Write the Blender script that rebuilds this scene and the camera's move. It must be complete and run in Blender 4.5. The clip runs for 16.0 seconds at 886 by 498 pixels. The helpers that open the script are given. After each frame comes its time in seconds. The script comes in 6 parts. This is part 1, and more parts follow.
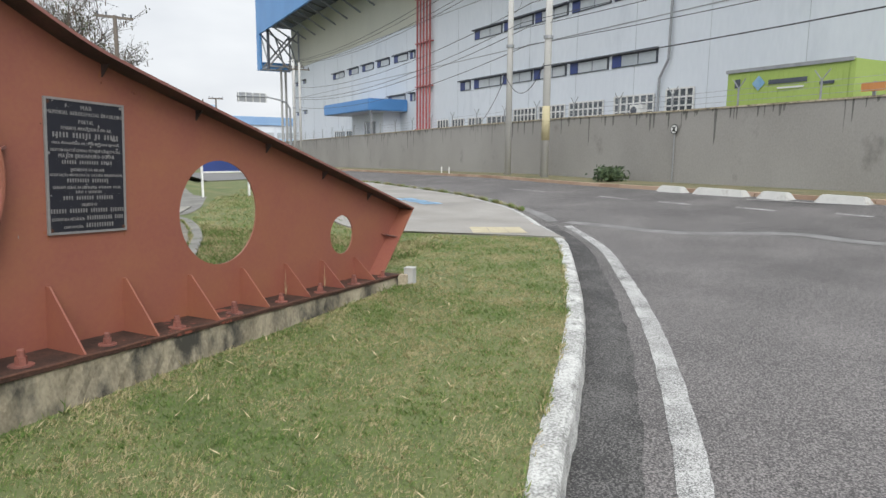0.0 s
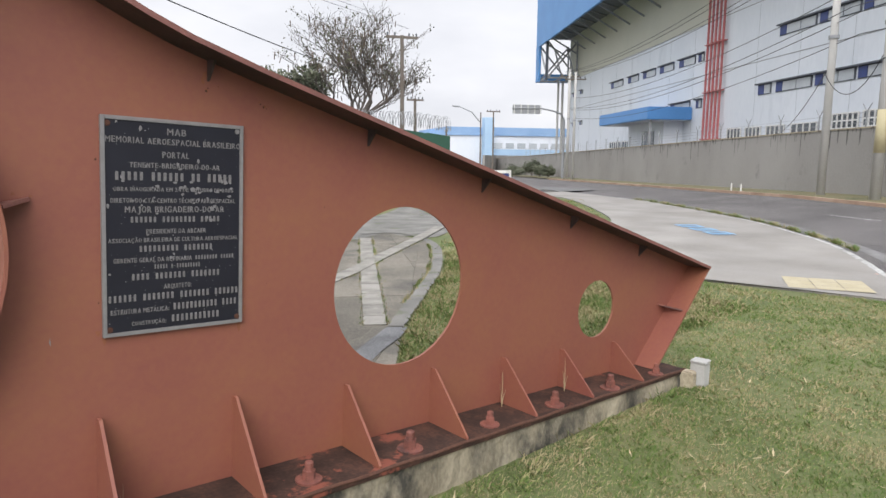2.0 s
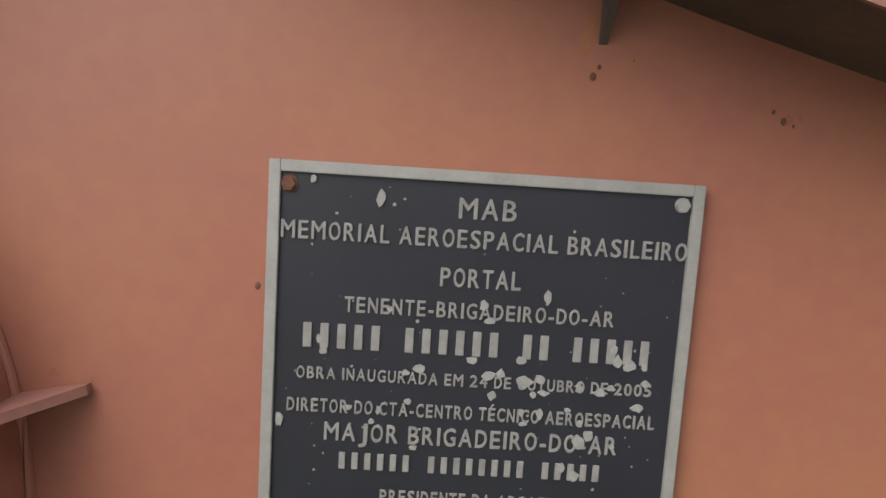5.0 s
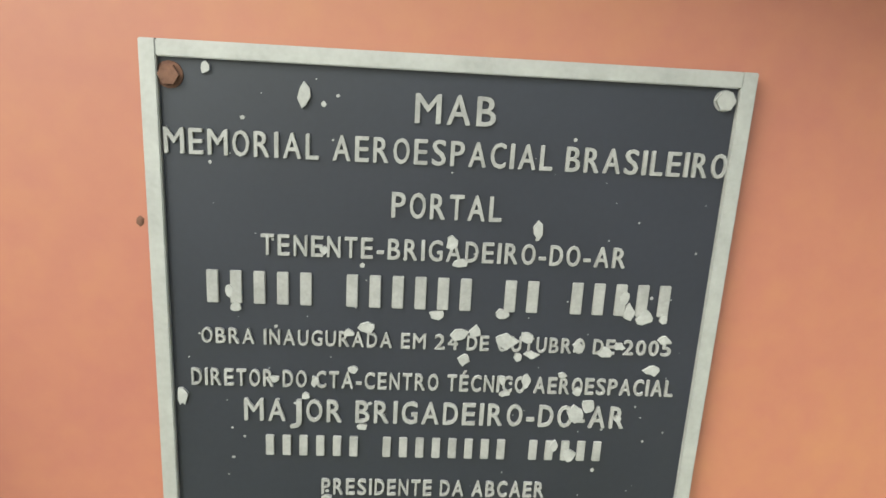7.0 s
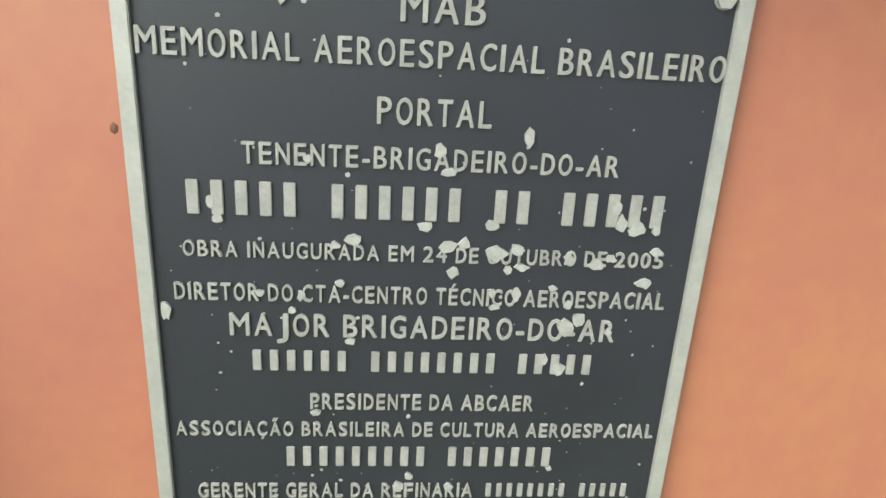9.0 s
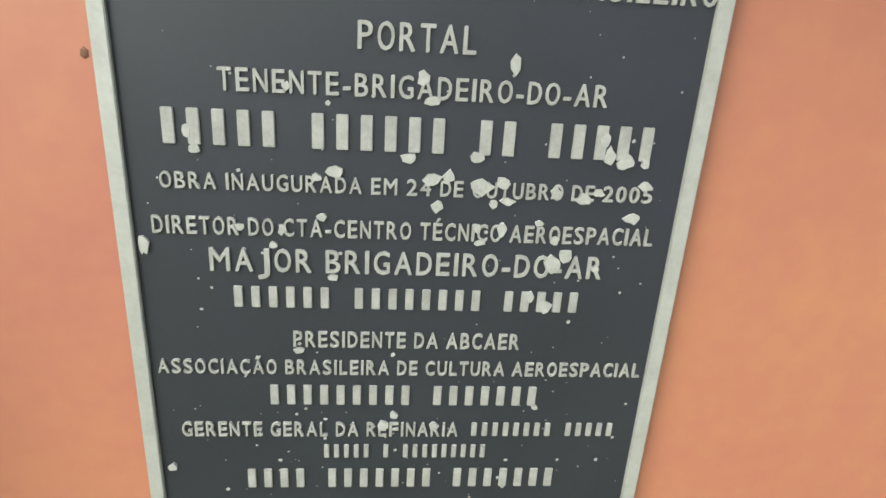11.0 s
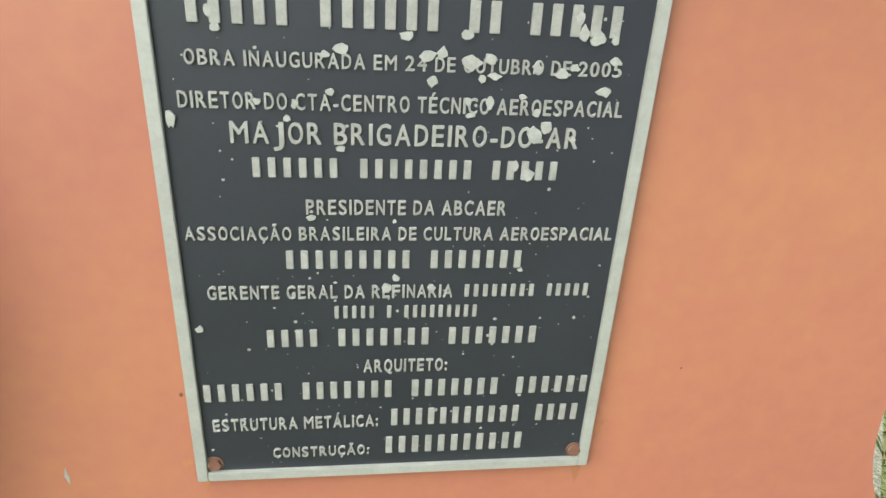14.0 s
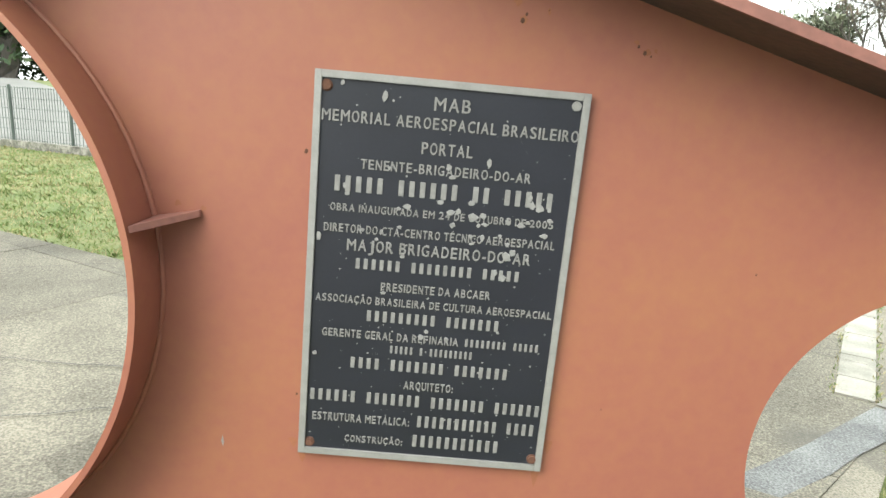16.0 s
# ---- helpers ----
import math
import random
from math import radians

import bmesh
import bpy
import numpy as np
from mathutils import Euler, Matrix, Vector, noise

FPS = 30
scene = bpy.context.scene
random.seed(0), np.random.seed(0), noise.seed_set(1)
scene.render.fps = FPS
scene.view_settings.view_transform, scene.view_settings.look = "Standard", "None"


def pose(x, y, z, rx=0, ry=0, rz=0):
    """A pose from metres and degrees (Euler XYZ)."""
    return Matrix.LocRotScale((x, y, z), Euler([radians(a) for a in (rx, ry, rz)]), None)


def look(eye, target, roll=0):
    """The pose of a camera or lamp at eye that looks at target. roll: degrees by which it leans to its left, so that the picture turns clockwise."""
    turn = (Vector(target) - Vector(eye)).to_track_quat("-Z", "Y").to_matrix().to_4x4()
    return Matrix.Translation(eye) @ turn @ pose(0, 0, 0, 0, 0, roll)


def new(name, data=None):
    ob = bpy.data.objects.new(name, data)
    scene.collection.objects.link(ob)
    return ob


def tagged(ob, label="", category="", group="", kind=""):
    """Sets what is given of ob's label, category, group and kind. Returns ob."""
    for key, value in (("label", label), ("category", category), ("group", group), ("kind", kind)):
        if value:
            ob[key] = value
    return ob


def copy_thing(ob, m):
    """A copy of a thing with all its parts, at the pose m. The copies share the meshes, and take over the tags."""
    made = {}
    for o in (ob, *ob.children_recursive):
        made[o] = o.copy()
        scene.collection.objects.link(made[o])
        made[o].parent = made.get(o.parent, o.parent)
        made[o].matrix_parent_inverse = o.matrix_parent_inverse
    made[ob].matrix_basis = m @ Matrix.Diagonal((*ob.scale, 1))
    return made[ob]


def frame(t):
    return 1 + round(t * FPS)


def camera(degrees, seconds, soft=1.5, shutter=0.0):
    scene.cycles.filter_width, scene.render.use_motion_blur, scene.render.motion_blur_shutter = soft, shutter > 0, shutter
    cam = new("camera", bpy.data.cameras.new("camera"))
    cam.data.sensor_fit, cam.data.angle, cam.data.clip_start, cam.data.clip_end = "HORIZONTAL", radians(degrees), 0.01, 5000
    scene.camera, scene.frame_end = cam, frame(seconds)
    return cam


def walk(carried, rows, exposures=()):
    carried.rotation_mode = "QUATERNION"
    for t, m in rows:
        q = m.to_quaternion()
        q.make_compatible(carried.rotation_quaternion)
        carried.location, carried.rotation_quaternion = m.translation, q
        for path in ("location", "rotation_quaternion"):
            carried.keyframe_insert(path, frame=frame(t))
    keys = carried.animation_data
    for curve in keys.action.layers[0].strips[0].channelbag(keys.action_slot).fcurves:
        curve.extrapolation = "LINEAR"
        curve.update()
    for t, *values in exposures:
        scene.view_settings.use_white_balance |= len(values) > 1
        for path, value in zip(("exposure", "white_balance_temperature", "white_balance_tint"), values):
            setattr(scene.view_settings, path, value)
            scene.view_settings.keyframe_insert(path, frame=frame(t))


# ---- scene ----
cam = camera(68.0, 16.0)
PATH = [
    (0, (-2.568, -3.54, 1.203), (-0.776, -2.681, 0.979), 1.6),
    (0.5, (-1.976, -3.306, 1.194), (-0.341, -2.186, 0.93), -1.1),
    (1, (-1.501, -3.048, 1.273), (-0.076, -1.699, 0.886), -0.2),
    (1.5, (-1.129, -2.685, 1.317), (0.334, -1.353, 1.025), 4.6),
    (2, (-0.833, -2.43, 1.414), (0.475, -0.933, 1.192), 2.4),
    (2.5, (-0.482, -2.198, 1.48), (0.406, -0.412, 1.332), 4.2),
    (3, (-0.309, -1.833, 1.502), (0.338, 0.057, 1.41), 5.0),
    (3.5, (-0.23, -1.489, 1.559), (0.266, 0.447, 1.478), 2.0),
    (4, (-0.105, -1.167, 1.533), (0.102, 0.822, 1.47), 0.3),
    (4.2, (-0.076, -1.06, 1.549), (-0.052, 0.937, 1.462), 3.9),
    (6.3, (-0.0553, -0.5716, 1.5699), (0.0601, 1.3796, 1.1463), 3.2),
    (6.5, (-0.0478, -0.5642, 1.5678), (0.0739, 1.383, 1.1278), 3.19),
    (7, (-0.0387, -0.552, 1.5478), (0.0874, 1.3832, 1.0591), 3.18),
    (7.5, (-0.041, -0.5435, 1.5416), (0.1077, 1.3797, 1.0133), 2.9),
    (8, (-0.0328, -0.5422, 1.5308), (0.1161, 1.3678, 0.9567), 2.93),
    (8.5, (-0.0332, -0.5461, 1.5211), (0.1097, 1.3615, 0.9375), 3.02),
    (8.7, (-0.0355, -0.5455, 1.5174), (0.1209, 1.3523, 0.906), 3.25),
    (10.8, (-0.0223, -0.5477, 1.4864), (0.1455, 1.3174, 0.784), 3.26),
    (11, (-0.0225, -0.5454, 1.4805), (0.1524, 1.3091, 0.7523), 3.48),
    (11.5, (-0.0231, -0.5489, 1.4599), (0.1417, 1.2926, 0.6973), 3.42),
    (12, (-0.0246, -0.5552, 1.4451), (0.1623, 1.2635, 0.6341), 3.42),
    (12.5, (-0.027, -0.5659, 1.4312), (0.1776, 1.2381, 0.5923), 3.75),
    (13, (-0.0247, -0.5726, 1.419), (0.1877, 1.2082, 0.5339), 3.84),
    (13.5, (-0.0295, -0.5857, 1.4105), (0.2034, 1.1735, 0.4881), 3.89),
    (14, (-0.048, -0.6497, 1.4294), (0.1989, 1.1471, 0.5866), 3.21),
    (14.5, (-0.0343, -0.7746, 1.4609), (0.1714, 1.083, 0.7489), 3.78),
    (15, (0.0362, -0.9433, 1.4947), (0.1979, 0.9624, 0.9099), 6.42),
    (15.5, (0.0312, -1.0954, 1.5333), (0.0468, 0.8454, 1.0507), 5.64),
    (16, (-0.0213, -1.2218, 1.5411), (0.0252, 0.7264, 1.0911), 5.33),
]
# the steel portal and its plaque stand 2.58 degrees out of level
TILT = Matrix.Rotation(radians(2.58), 4, "Y")
walk(cam, [(t, TILT @ look(e, g, r)) for t, e, g, r in PATH],
     [(0, 0.68, 6380, 8), (0.9, 0.8, 6350, 14), (1.5, 0.87, 6330, 15), (2.2, 0.7, 6450, 11), (3.0, 0.5, 6500, 11), (3.5, 0.46, 6550, 11), (4.2, 0.84, 6620, 12), (5.3, 1.42, 6800, 4), (6.3, 2.1, 6780, -5), (11.0, 2.13, 6700, -7), (14.0, 2.14, 6680, -8), (15.0, 2.1, 6680, -6), (16.0, 1.86, 6650, -2)])

# ---------- world and light ----------
world = bpy.data.worlds.new("overcast_sky")
scene.world = world
world.use_nodes = True
wn, wl = world.node_tree.nodes, world.node_tree.links
SUN_EL, SUN_AZ = 36.0, -135.0   # degrees; azimuth from +x towards +y
sky = wn.new("ShaderNodeTexSky")
sky.sky_type, sky.sun_disc = "NISHITA", False
sky.sun_elevation, sky.sun_rotation = radians(SUN_EL), radians(90 - SUN_AZ)
sky.dust_density, sky.air_density = 3.0, 1.0
hsv = wn.new("ShaderNodeHueSaturation")
hsv.inputs["Saturation"].default_value = 0.12
wl.new(sky.outputs[0], hsv.inputs["Color"])
coord = wn.new("ShaderNodeTexCoord")
mapn = wn.new("ShaderNodeMapping")
mapn.inputs["Scale"].default_value = (1.0, 1.0, 2.6)
wl.new(coord.outputs["Generated"], mapn.inputs[0])
cloud = wn.new("ShaderNodeTexNoise")
cloud.inputs["Scale"].default_value, cloud.inputs["Detail"].default_value = 2.6, 7
wl.new(mapn.outputs[0], cloud.inputs["Vector"])
ramp = wn.new("ShaderNodeValToRGB")
ramp.color_ramp.elements[0].position, ramp.color_ramp.elements[0].color = 0.3, (5.6, 5.75, 6.1, 1)
ramp.color_ramp.elements[1].position, ramp.color_ramp.elements[1].color = 0.72, (8.2, 8.2, 8.3, 1)
wl.new(cloud.outputs["Fac"], ramp.inputs[0])
mixw = wn.new("ShaderNodeMix")
mixw.data_type = "RGBA"
mixw.inputs[0].default_value = 0.85
wl.new(hsv.outputs[0], mixw.inputs[6])
wl.new(ramp.outputs[0], mixw.inputs[7])
# an overcast sky is about three times brighter overhead than at the horizon
sep = wn.new("ShaderNodeSeparateXYZ")
wl.new(coord.outputs["Generated"], sep.inputs[0])
lift = wn.new("ShaderNodeMapRange")
lift.interpolation_type = "SMOOTHSTEP"
lift.inputs["From Min"].default_value, lift.inputs["From Max"].default_value = 0.3, 0.95
lift.inputs["To Min"].default_value, lift.inputs["To Max"].default_value = 0.86, 2.5
wl.new(sep.outputs[2], lift.inputs["Value"])
scaled = wn.new("ShaderNodeVectorMath")
scaled.operation = "SCALE"
wl.new(mixw.outputs[2], scaled.inputs[0])
wl.new(lift.outputs[0], scaled.inputs["Scale"])
bg = wn["Background"]
bg.inputs["Strength"].default_value = 0.1
wl.new(scaled.outputs[0], bg.inputs["Color"])

sun = new("sun", bpy.data.lights.new("sun", "SUN"))
sun.data.energy, sun.data.angle, sun.data.color = 1.2, radians(40), (1.0, 0.97, 0.92)
se, sa = radians(SUN_EL), radians(SUN_AZ)
sun.matrix_world = look((40 * math.cos(se) * math.cos(sa), 40 * math.cos(se) * math.sin(sa), 40 * math.sin(se)), (0, 0, 0))

# ---------- materials ----------
def ramp_set(node, stops):
    els = node.color_ramp.elements
    while len(els) < len(stops):
        els.new(0.5)
    for e, (p, c) in zip(els, stops):
        e.position, e.color = p, (*c, 1)


def surface(name, colors, rough=0.8, metal=0.0, scale=6.0, fine=60.0, bump=0.25, bump_dist=0.004, spread=(0.3, 0.7), stain=None,
            per_object=0.0, per_island=0.0, stretch=(1, 1, 1), stain_scale=1.3, stain_at=(0.55, 0.72), specular=0.5, grainy=0.35):
    """Two-scale procedural surface: broad mottling between colours, fine grain, optional stains, bump."""
    m = bpy.data.materials.new(name)
    m.use_nodes = True
    n, l = m.node_tree.nodes, m.node_tree.links
    b = n["Principled BSDF"]
    b.inputs["Roughness"].default_value, b.inputs["Metallic"].default_value = rough, metal
    b.inputs["Specular IOR Level"].default_value = specular
    geo = n.new("ShaderNodeNewGeometry")
    mp = n.new("ShaderNodeMapping")
    mp.inputs["Scale"].default_value = stretch
    l.new(geo.outputs["Position"], mp.inputs[0])
    broad, grain = n.new("ShaderNodeTexNoise"), n.new("ShaderNodeTexNoise")
    broad.inputs["Scale"].default_value, broad.inputs["Detail"].default_value = scale, 6
    grain.inputs["Scale"].default_value, grain.inputs["Detail"].default_value = fine, 4
    for t in (broad, grain):
        l.new(mp.outputs[0], t.inputs["Vector"])
    mixf = n.new("ShaderNodeMath")
    mixf.operation = "MULTIPLY_ADD"
    mixf.inputs[1].default_value = grainy
    l.new(grain.outputs["Fac"], mixf.inputs[0])
    sub = n.new("ShaderNodeMath")
    sub.operation = "MULTIPLY"
    sub.inputs[1].default_value = 1 - grainy
    l.new(broad.outputs["Fac"], sub.inputs[0])
    l.new(sub.outputs[0], mixf.inputs[2])
    fac = mixf.outputs[0]
    for amount, source in ((per_object, "object"), (per_island, "island")):
        if amount:
            src = n.new("ShaderNodeObjectInfo").outputs["Random"] if source == "object" else geo.outputs["Random Per Island"]
            a = n.new("ShaderNodeMath")
            a.operation = "MULTIPLY_ADD"
            a.inputs[1].default_value = amount
            l.new(src, a.inputs[0])
            s = n.new("ShaderNodeMath")
            s.operation = "SUBTRACT"
            s.inputs[1].default_value = amount / 2
            l.new(fac, s.inputs[0])
            l.new(s.outputs[0], a.inputs[2])
            fac = a.outputs[0]
    r = n.new("ShaderNodeValToRGB")
    k = len(colors)
    ramp_set(r, [(spread[0] + (spread[1] - spread[0]) * i / max(1, k - 1), c) for i, c in enumerate(colors)])
    l.new(fac, r.inputs[0])
    out = r.outputs[0]
    if stain:
        st = n.new("ShaderNodeTexNoise")
        st.inputs["Scale"].default_value, st.inputs["Detail"].default_value = stain_scale, 8
        st.inputs["Roughness"].default_value = 0.65
        l.new(mp.outputs[0], st.inputs["Vector"])
        rr = n.new("ShaderNodeValToRGB")
        ramp_set(rr, [(stain_at[0], (0, 0, 0)), (stain_at[1], (1, 1, 1))])
        l.new(st.outputs["Fac"], rr.inputs[0])
        mx = n.new("ShaderNodeMix")
        mx.data_type = "RGBA"
        mx.inputs[7].default_value = (*stain, 1)
        l.new(rr.outputs[0], mx.inputs[0])
        l.new(out, mx.inputs[6])
        out = mx.outputs[2]
    l.new(out, b.inputs["Base Color"])
    if bump:
        bp = n.new("ShaderNodeBump")
        bp.inputs["Strength"].default_value, bp.inputs["Distance"].default_value = bump, bump_dist
        l.new(grain.outputs["Fac"], bp.inputs["Height"])
        l.new(bp.outputs[0], b.inputs["Normal"])
    return m


M_STEEL = surface("red_oxide_paint", [(0.226, 0.074, 0.056), (0.25, 0.09, 0.058), (0.268, 0.107, 0.058)], 0.55, 0, 2.2, 40, 0.12, 0.002, (0.3, 0.7))
M_STEEL_WORN = surface("worn_oxide_paint", [(0.11, 0.048, 0.04), (0.19, 0.07, 0.052), (0.28, 0.1, 0.072)], 0.7, 0, 9, 70, 0.3, 0.003, (0.32, 0.66), (0.035, 0.022, 0.02), stain_scale=5, stain_at=(0.5, 0.62))
# oxide paint darkened to hold the shade, with some grime, beneath the top flange
M_FLANGE = surface("shade_dark_flange_paint", [(0.034, 0.026, 0.026), (0.062, 0.042, 0.04), (0.105, 0.06, 0.052)], 0.7, 0, 4, 60, 0.3, 0.003, (0.32, 0.68))
M_EDGE = surface("faded_edge_paint", [(0.15, 0.068, 0.057), (0.215, 0.092, 0.075), (0.265, 0.113, 0.088)], 0.6, 0, 5, 60, 0.2, 0.002, (0.3, 0.7))
M_DIRTY = surface("dirty_base_steel", [(0.022, 0.014, 0.011), (0.05, 0.028, 0.021), (0.11, 0.052, 0.036)], 0.8, 0, 7, 60, 0.3, 0.003, (0.3, 0.7), (0.22, 0.072, 0.048), stain_scale=3.2, stain_at=(0.6, 0.64), specular=0.25)
M_PLINTH = surface("old_concrete", [(0.2, 0.165, 0.115), (0.39, 0.335, 0.24), (0.52, 0.455, 0.335)], 0.9, 0, 5, 50, 0.6, 0.006, (0.34, 0.64), (0.07, 0.066, 0.05), stain_scale=3.4, stain_at=(0.53, 0.66))
M_PLAQUE = surface("black_plaque_enamel", [(0.0092, 0.0097, 0.0158), (0.014, 0.0147, 0.0228)], 0.42, 0, 8, 180, 0.08, 0.0006, (0.3, 0.7))
M_ALU = surface("dull_aluminium", [(0.222, 0.214, 0.212), (0.298, 0.288, 0.283)], 0.5, 0.3, 30, 200, 0.15, 0.0006)
M_LETTER = surface("worn_silver_letters", [(0.152, 0.145, 0.144), (0.245, 0.234, 0.231)], 0.6, 0.1, 60, 400, 0.1, 0.0005)
M_FLAKE = surface("bare_metal_flake", [(0.175, 0.168, 0.167), (0.26, 0.25, 0.248)], 0.6, 0.0, 90, 400, 0.3, 0.001)
M_RUST = surface("rust", [(0.06, 0.026, 0.017), (0.12, 0.052, 0.032)], 0.9, 0, 40, 200, 0.5, 0.002)
M_RUST_WASH = surface("rust_wash", [(0.2, 0.075, 0.04), (0.3, 0.115, 0.06)], 0.8, 0, 30, 200, 0.2, 0.001)
M_SOIL = surface("lawn_soil", [(0.06, 0.085, 0.026), (0.1, 0.117, 0.042), (0.16, 0.148, 0.07)], 1.0, 0, 1.2, 30, 0.6, 0.02, (0.32, 0.68))
M_ASPHALT = surface("worn_asphalt", [(0.038, 0.035, 0.034), (0.092, 0.085, 0.082), (0.2, 0.184, 0.178)], 0.9, 0, 0.6, 92, 0.65, 0.006, (0.405, 0.605), grainy=0.8, specular=0.5)
M_GUTTER = surface("dark_gutter", [(0.024, 0.023, 0.023), (0.055, 0.053, 0.051), (0.14, 0.134, 0.128)], 0.95, 0, 2.5, 100, 0.6, 0.006, (0.4, 0.62), grainy=0.75, specular=0.3)
M_WHITE_LINE = surface("worn_white_road_paint", [(0.08, 0.079, 0.076), (0.24, 0.237, 0.228), (0.42, 0.415, 0.4)], 0.9, 0, 3, 110, 0.6, 0.006, (0.4, 0.58), grainy=0.68)
M_KERB = surface("whitewashed_kerb", [(0.17, 0.168, 0.158), (0.34, 0.338, 0.32), (0.5, 0.498, 0.475)], 0.9, 0, 5, 70, 0.9, 0.012, (0.38, 0.58), (0.12, 0.115, 0.105), stain_scale=6, stain_at=(0.56, 0.68), grainy=0.55)
M_PAVE = surface("pale_pavement", [(0.17, 0.158, 0.142), (0.235, 0.22, 0.2), (0.3, 0.283, 0.26)], 0.9, 0, 0.8, 60, 0.3, 0.004, (0.3, 0.7))
M_WALL = surface("grey_rendered_wall", [(0.235, 0.223, 0.208), (0.3, 0.288, 0.27), (0.35, 0.337, 0.318)], 0.95, 0, 0.3, 25, 0.3, 0.006, (0.3, 0.7), (0.15, 0.143, 0.136), stretch=(1, 1, 0.7), stain_scale=0.7, stain_at=(0.6, 0.75))
M_WHITE_BLD = surface("white_cladding", [(0.62, 0.66, 0.71), (0.72, 0.755, 0.8)], 0.6, 0, 0.15, 5, 0.05, 0.01, (0.3, 0.7), (0.55, 0.59, 0.64), stretch=(1, 1, 0.3), stain_scale=0.3)
M_BEIGE = surface("beige_cladding", [(0.5, 0.5, 0.42), (0.58, 0.57, 0.48)], 0.7, 0, 0.2, 5, 0.05, 0.01)
M_BLUE = surface("blue_cladding", [(0.07, 0.22, 0.5), (0.1, 0.28, 0.58)], 0.5, 0, 0.3, 8, 0.05, 0.005)
M_NAVY = surface("navy_panel", [(0.02, 0.04, 0.16), (0.03, 0.055, 0.21)], 0.5, 0, 2, 20, 0.05, 0.002)
M_GREEN_STEEL = surface("dark_green_sheet", [(0.013, 0.06, 0.038), (0.02, 0.082, 0.052)], 0.6, 0, 1.5, 20, 0.1, 0.004)
M_LIME = surface("lime_green_sheet", [(0.3, 0.41, 0.09), (0.36, 0.47, 0.12)], 0.5, 0, 0.8, 20, 0.05, 0.003, per_island=0.2)
M_WHITE = surface("white_paint", [(0.62, 0.62, 0.6), (0.76, 0.76, 0.74)], 0.6, 0, 3, 40, 0.1, 0.002, (0.3, 0.7), (0.5, 0.48, 0.44), stain_scale=4)
M_BARRIER = surface("weathered_white_concrete", [(0.36, 0.355, 0.335), (0.5, 0.495, 0.475)], 0.9, 0, 3, 60, 0.3, 0.004, (0.3, 0.7), (0.25, 0.235, 0.21), stain_scale=3)
M_LINTEL = surface("dark_frame", [(0.05, 0.06, 0.08), (0.08, 0.09, 0.11)], 0.5, 0, 3, 30, 0.0)
M_GLASS = surface("pale_window_glass", [(0.36, 0.4, 0.43), (0.5, 0.53, 0.55)], 0.2, 0, 0.7, 9, 0.0, per_object=0.3)
M_DARK_GLASS = surface("dark_window_glass", [(0.05, 0.06, 0.07), (0.13, 0.145, 0.16)], 0.12, 0, 0.9, 9, 0.0, per_object=0.5)
M_RED = surface("red_pipe_paint", [(0.4, 0.1, 0.1), (0.48, 0.14, 0.135)], 0.5, 0, 1, 20, 0.05, 0.002)
M_GALV = surface("galvanised_steel", [(0.25, 0.26, 0.27), (0.36, 0.37, 0.38)], 0.55, 0.3, 4, 60, 0.1, 0.001)
M_WIRE = surface("black_cable", [(0.03, 0.03, 0.033), (0.05, 0.05, 0.055)], 0.6, 0, 5, 60, 0.0)
M_FENCE = surface("green_fence_wire", [(0.03, 0.042, 0.037), (0.052, 0.068, 0.06)], 0.6, 0, 5, 60, 0.0)
M_WOOD = surface("weathered_pole_wood", [(0.11, 0.09, 0.075), (0.19, 0.165, 0.14)], 0.9, 0, 3, 60, 0.3, 0.003, stretch=(1, 1, 0.2))
M_BARK = surface("grey_bark", [(0.09, 0.078, 0.07), (0.16, 0.14, 0.125)], 0.95, 0, 5, 60, 0.5, 0.006, stretch=(1, 1, 0.3))
M_LEAF = surface("sparse_leaves", [(0.06, 0.07, 0.04), (0.1, 0.11, 0.06), (0.15, 0.14, 0.09)], 0.8, 0, 1, 20, 0.0, per_island=0.6)
M_DARK_LEAF = surface("dark_tree_leaves", [(0.026, 0.048, 0.02), (0.048, 0.08, 0.033), (0.08, 0.112, 0.05)], 0.8, 0, 0.4, 10, 0.0, per_island=0.6)
M_POD = surface("dry_seed_pods", [(0.09, 0.068, 0.052), (0.15, 0.115, 0.09)], 0.9, 0, 3, 30, 0.0, per_island=0.4)
M_SLAB = surface("patio_concrete", [(0.05, 0.045, 0.036), (0.118, 0.106, 0.085), (0.225, 0.203, 0.165)], 0.95, 0, 1.1, 90, 0.9, 0.008, (0.35, 0.65), (0.07, 0.066, 0.058), per_object=0.1, stain_scale=0.9, stain_at=(0.52, 0.7), grainy=0.62)
M_PATCH = surface("grey_cement_patch", [(0.05, 0.05, 0.052), (0.108, 0.108, 0.11), (0.19, 0.19, 0.191)], 0.95, 0, 3, 90, 0.8, 0.007, (0.36, 0.64), grainy=0.6)
M_EDGING = surface("grey_edging_concrete", [(0.08, 0.078, 0.07), (0.135, 0.13, 0.118), (0.2, 0.193, 0.175)], 0.95, 0, 2, 90, 0.7, 0.006, (0.32, 0.68), (0.09, 0.1, 0.05), per_object=0.1, stain_scale=2.5, stain_at=(0.58, 0.72))
M_JOINT = surface("patched_joint", [(0.1, 0.098, 0.096), (0.16, 0.157, 0.152), (0.24, 0.235, 0.228)], 0.95, 0, 3, 80, 0.6, 0.006, (0.34, 0.66), grainy=0.5)
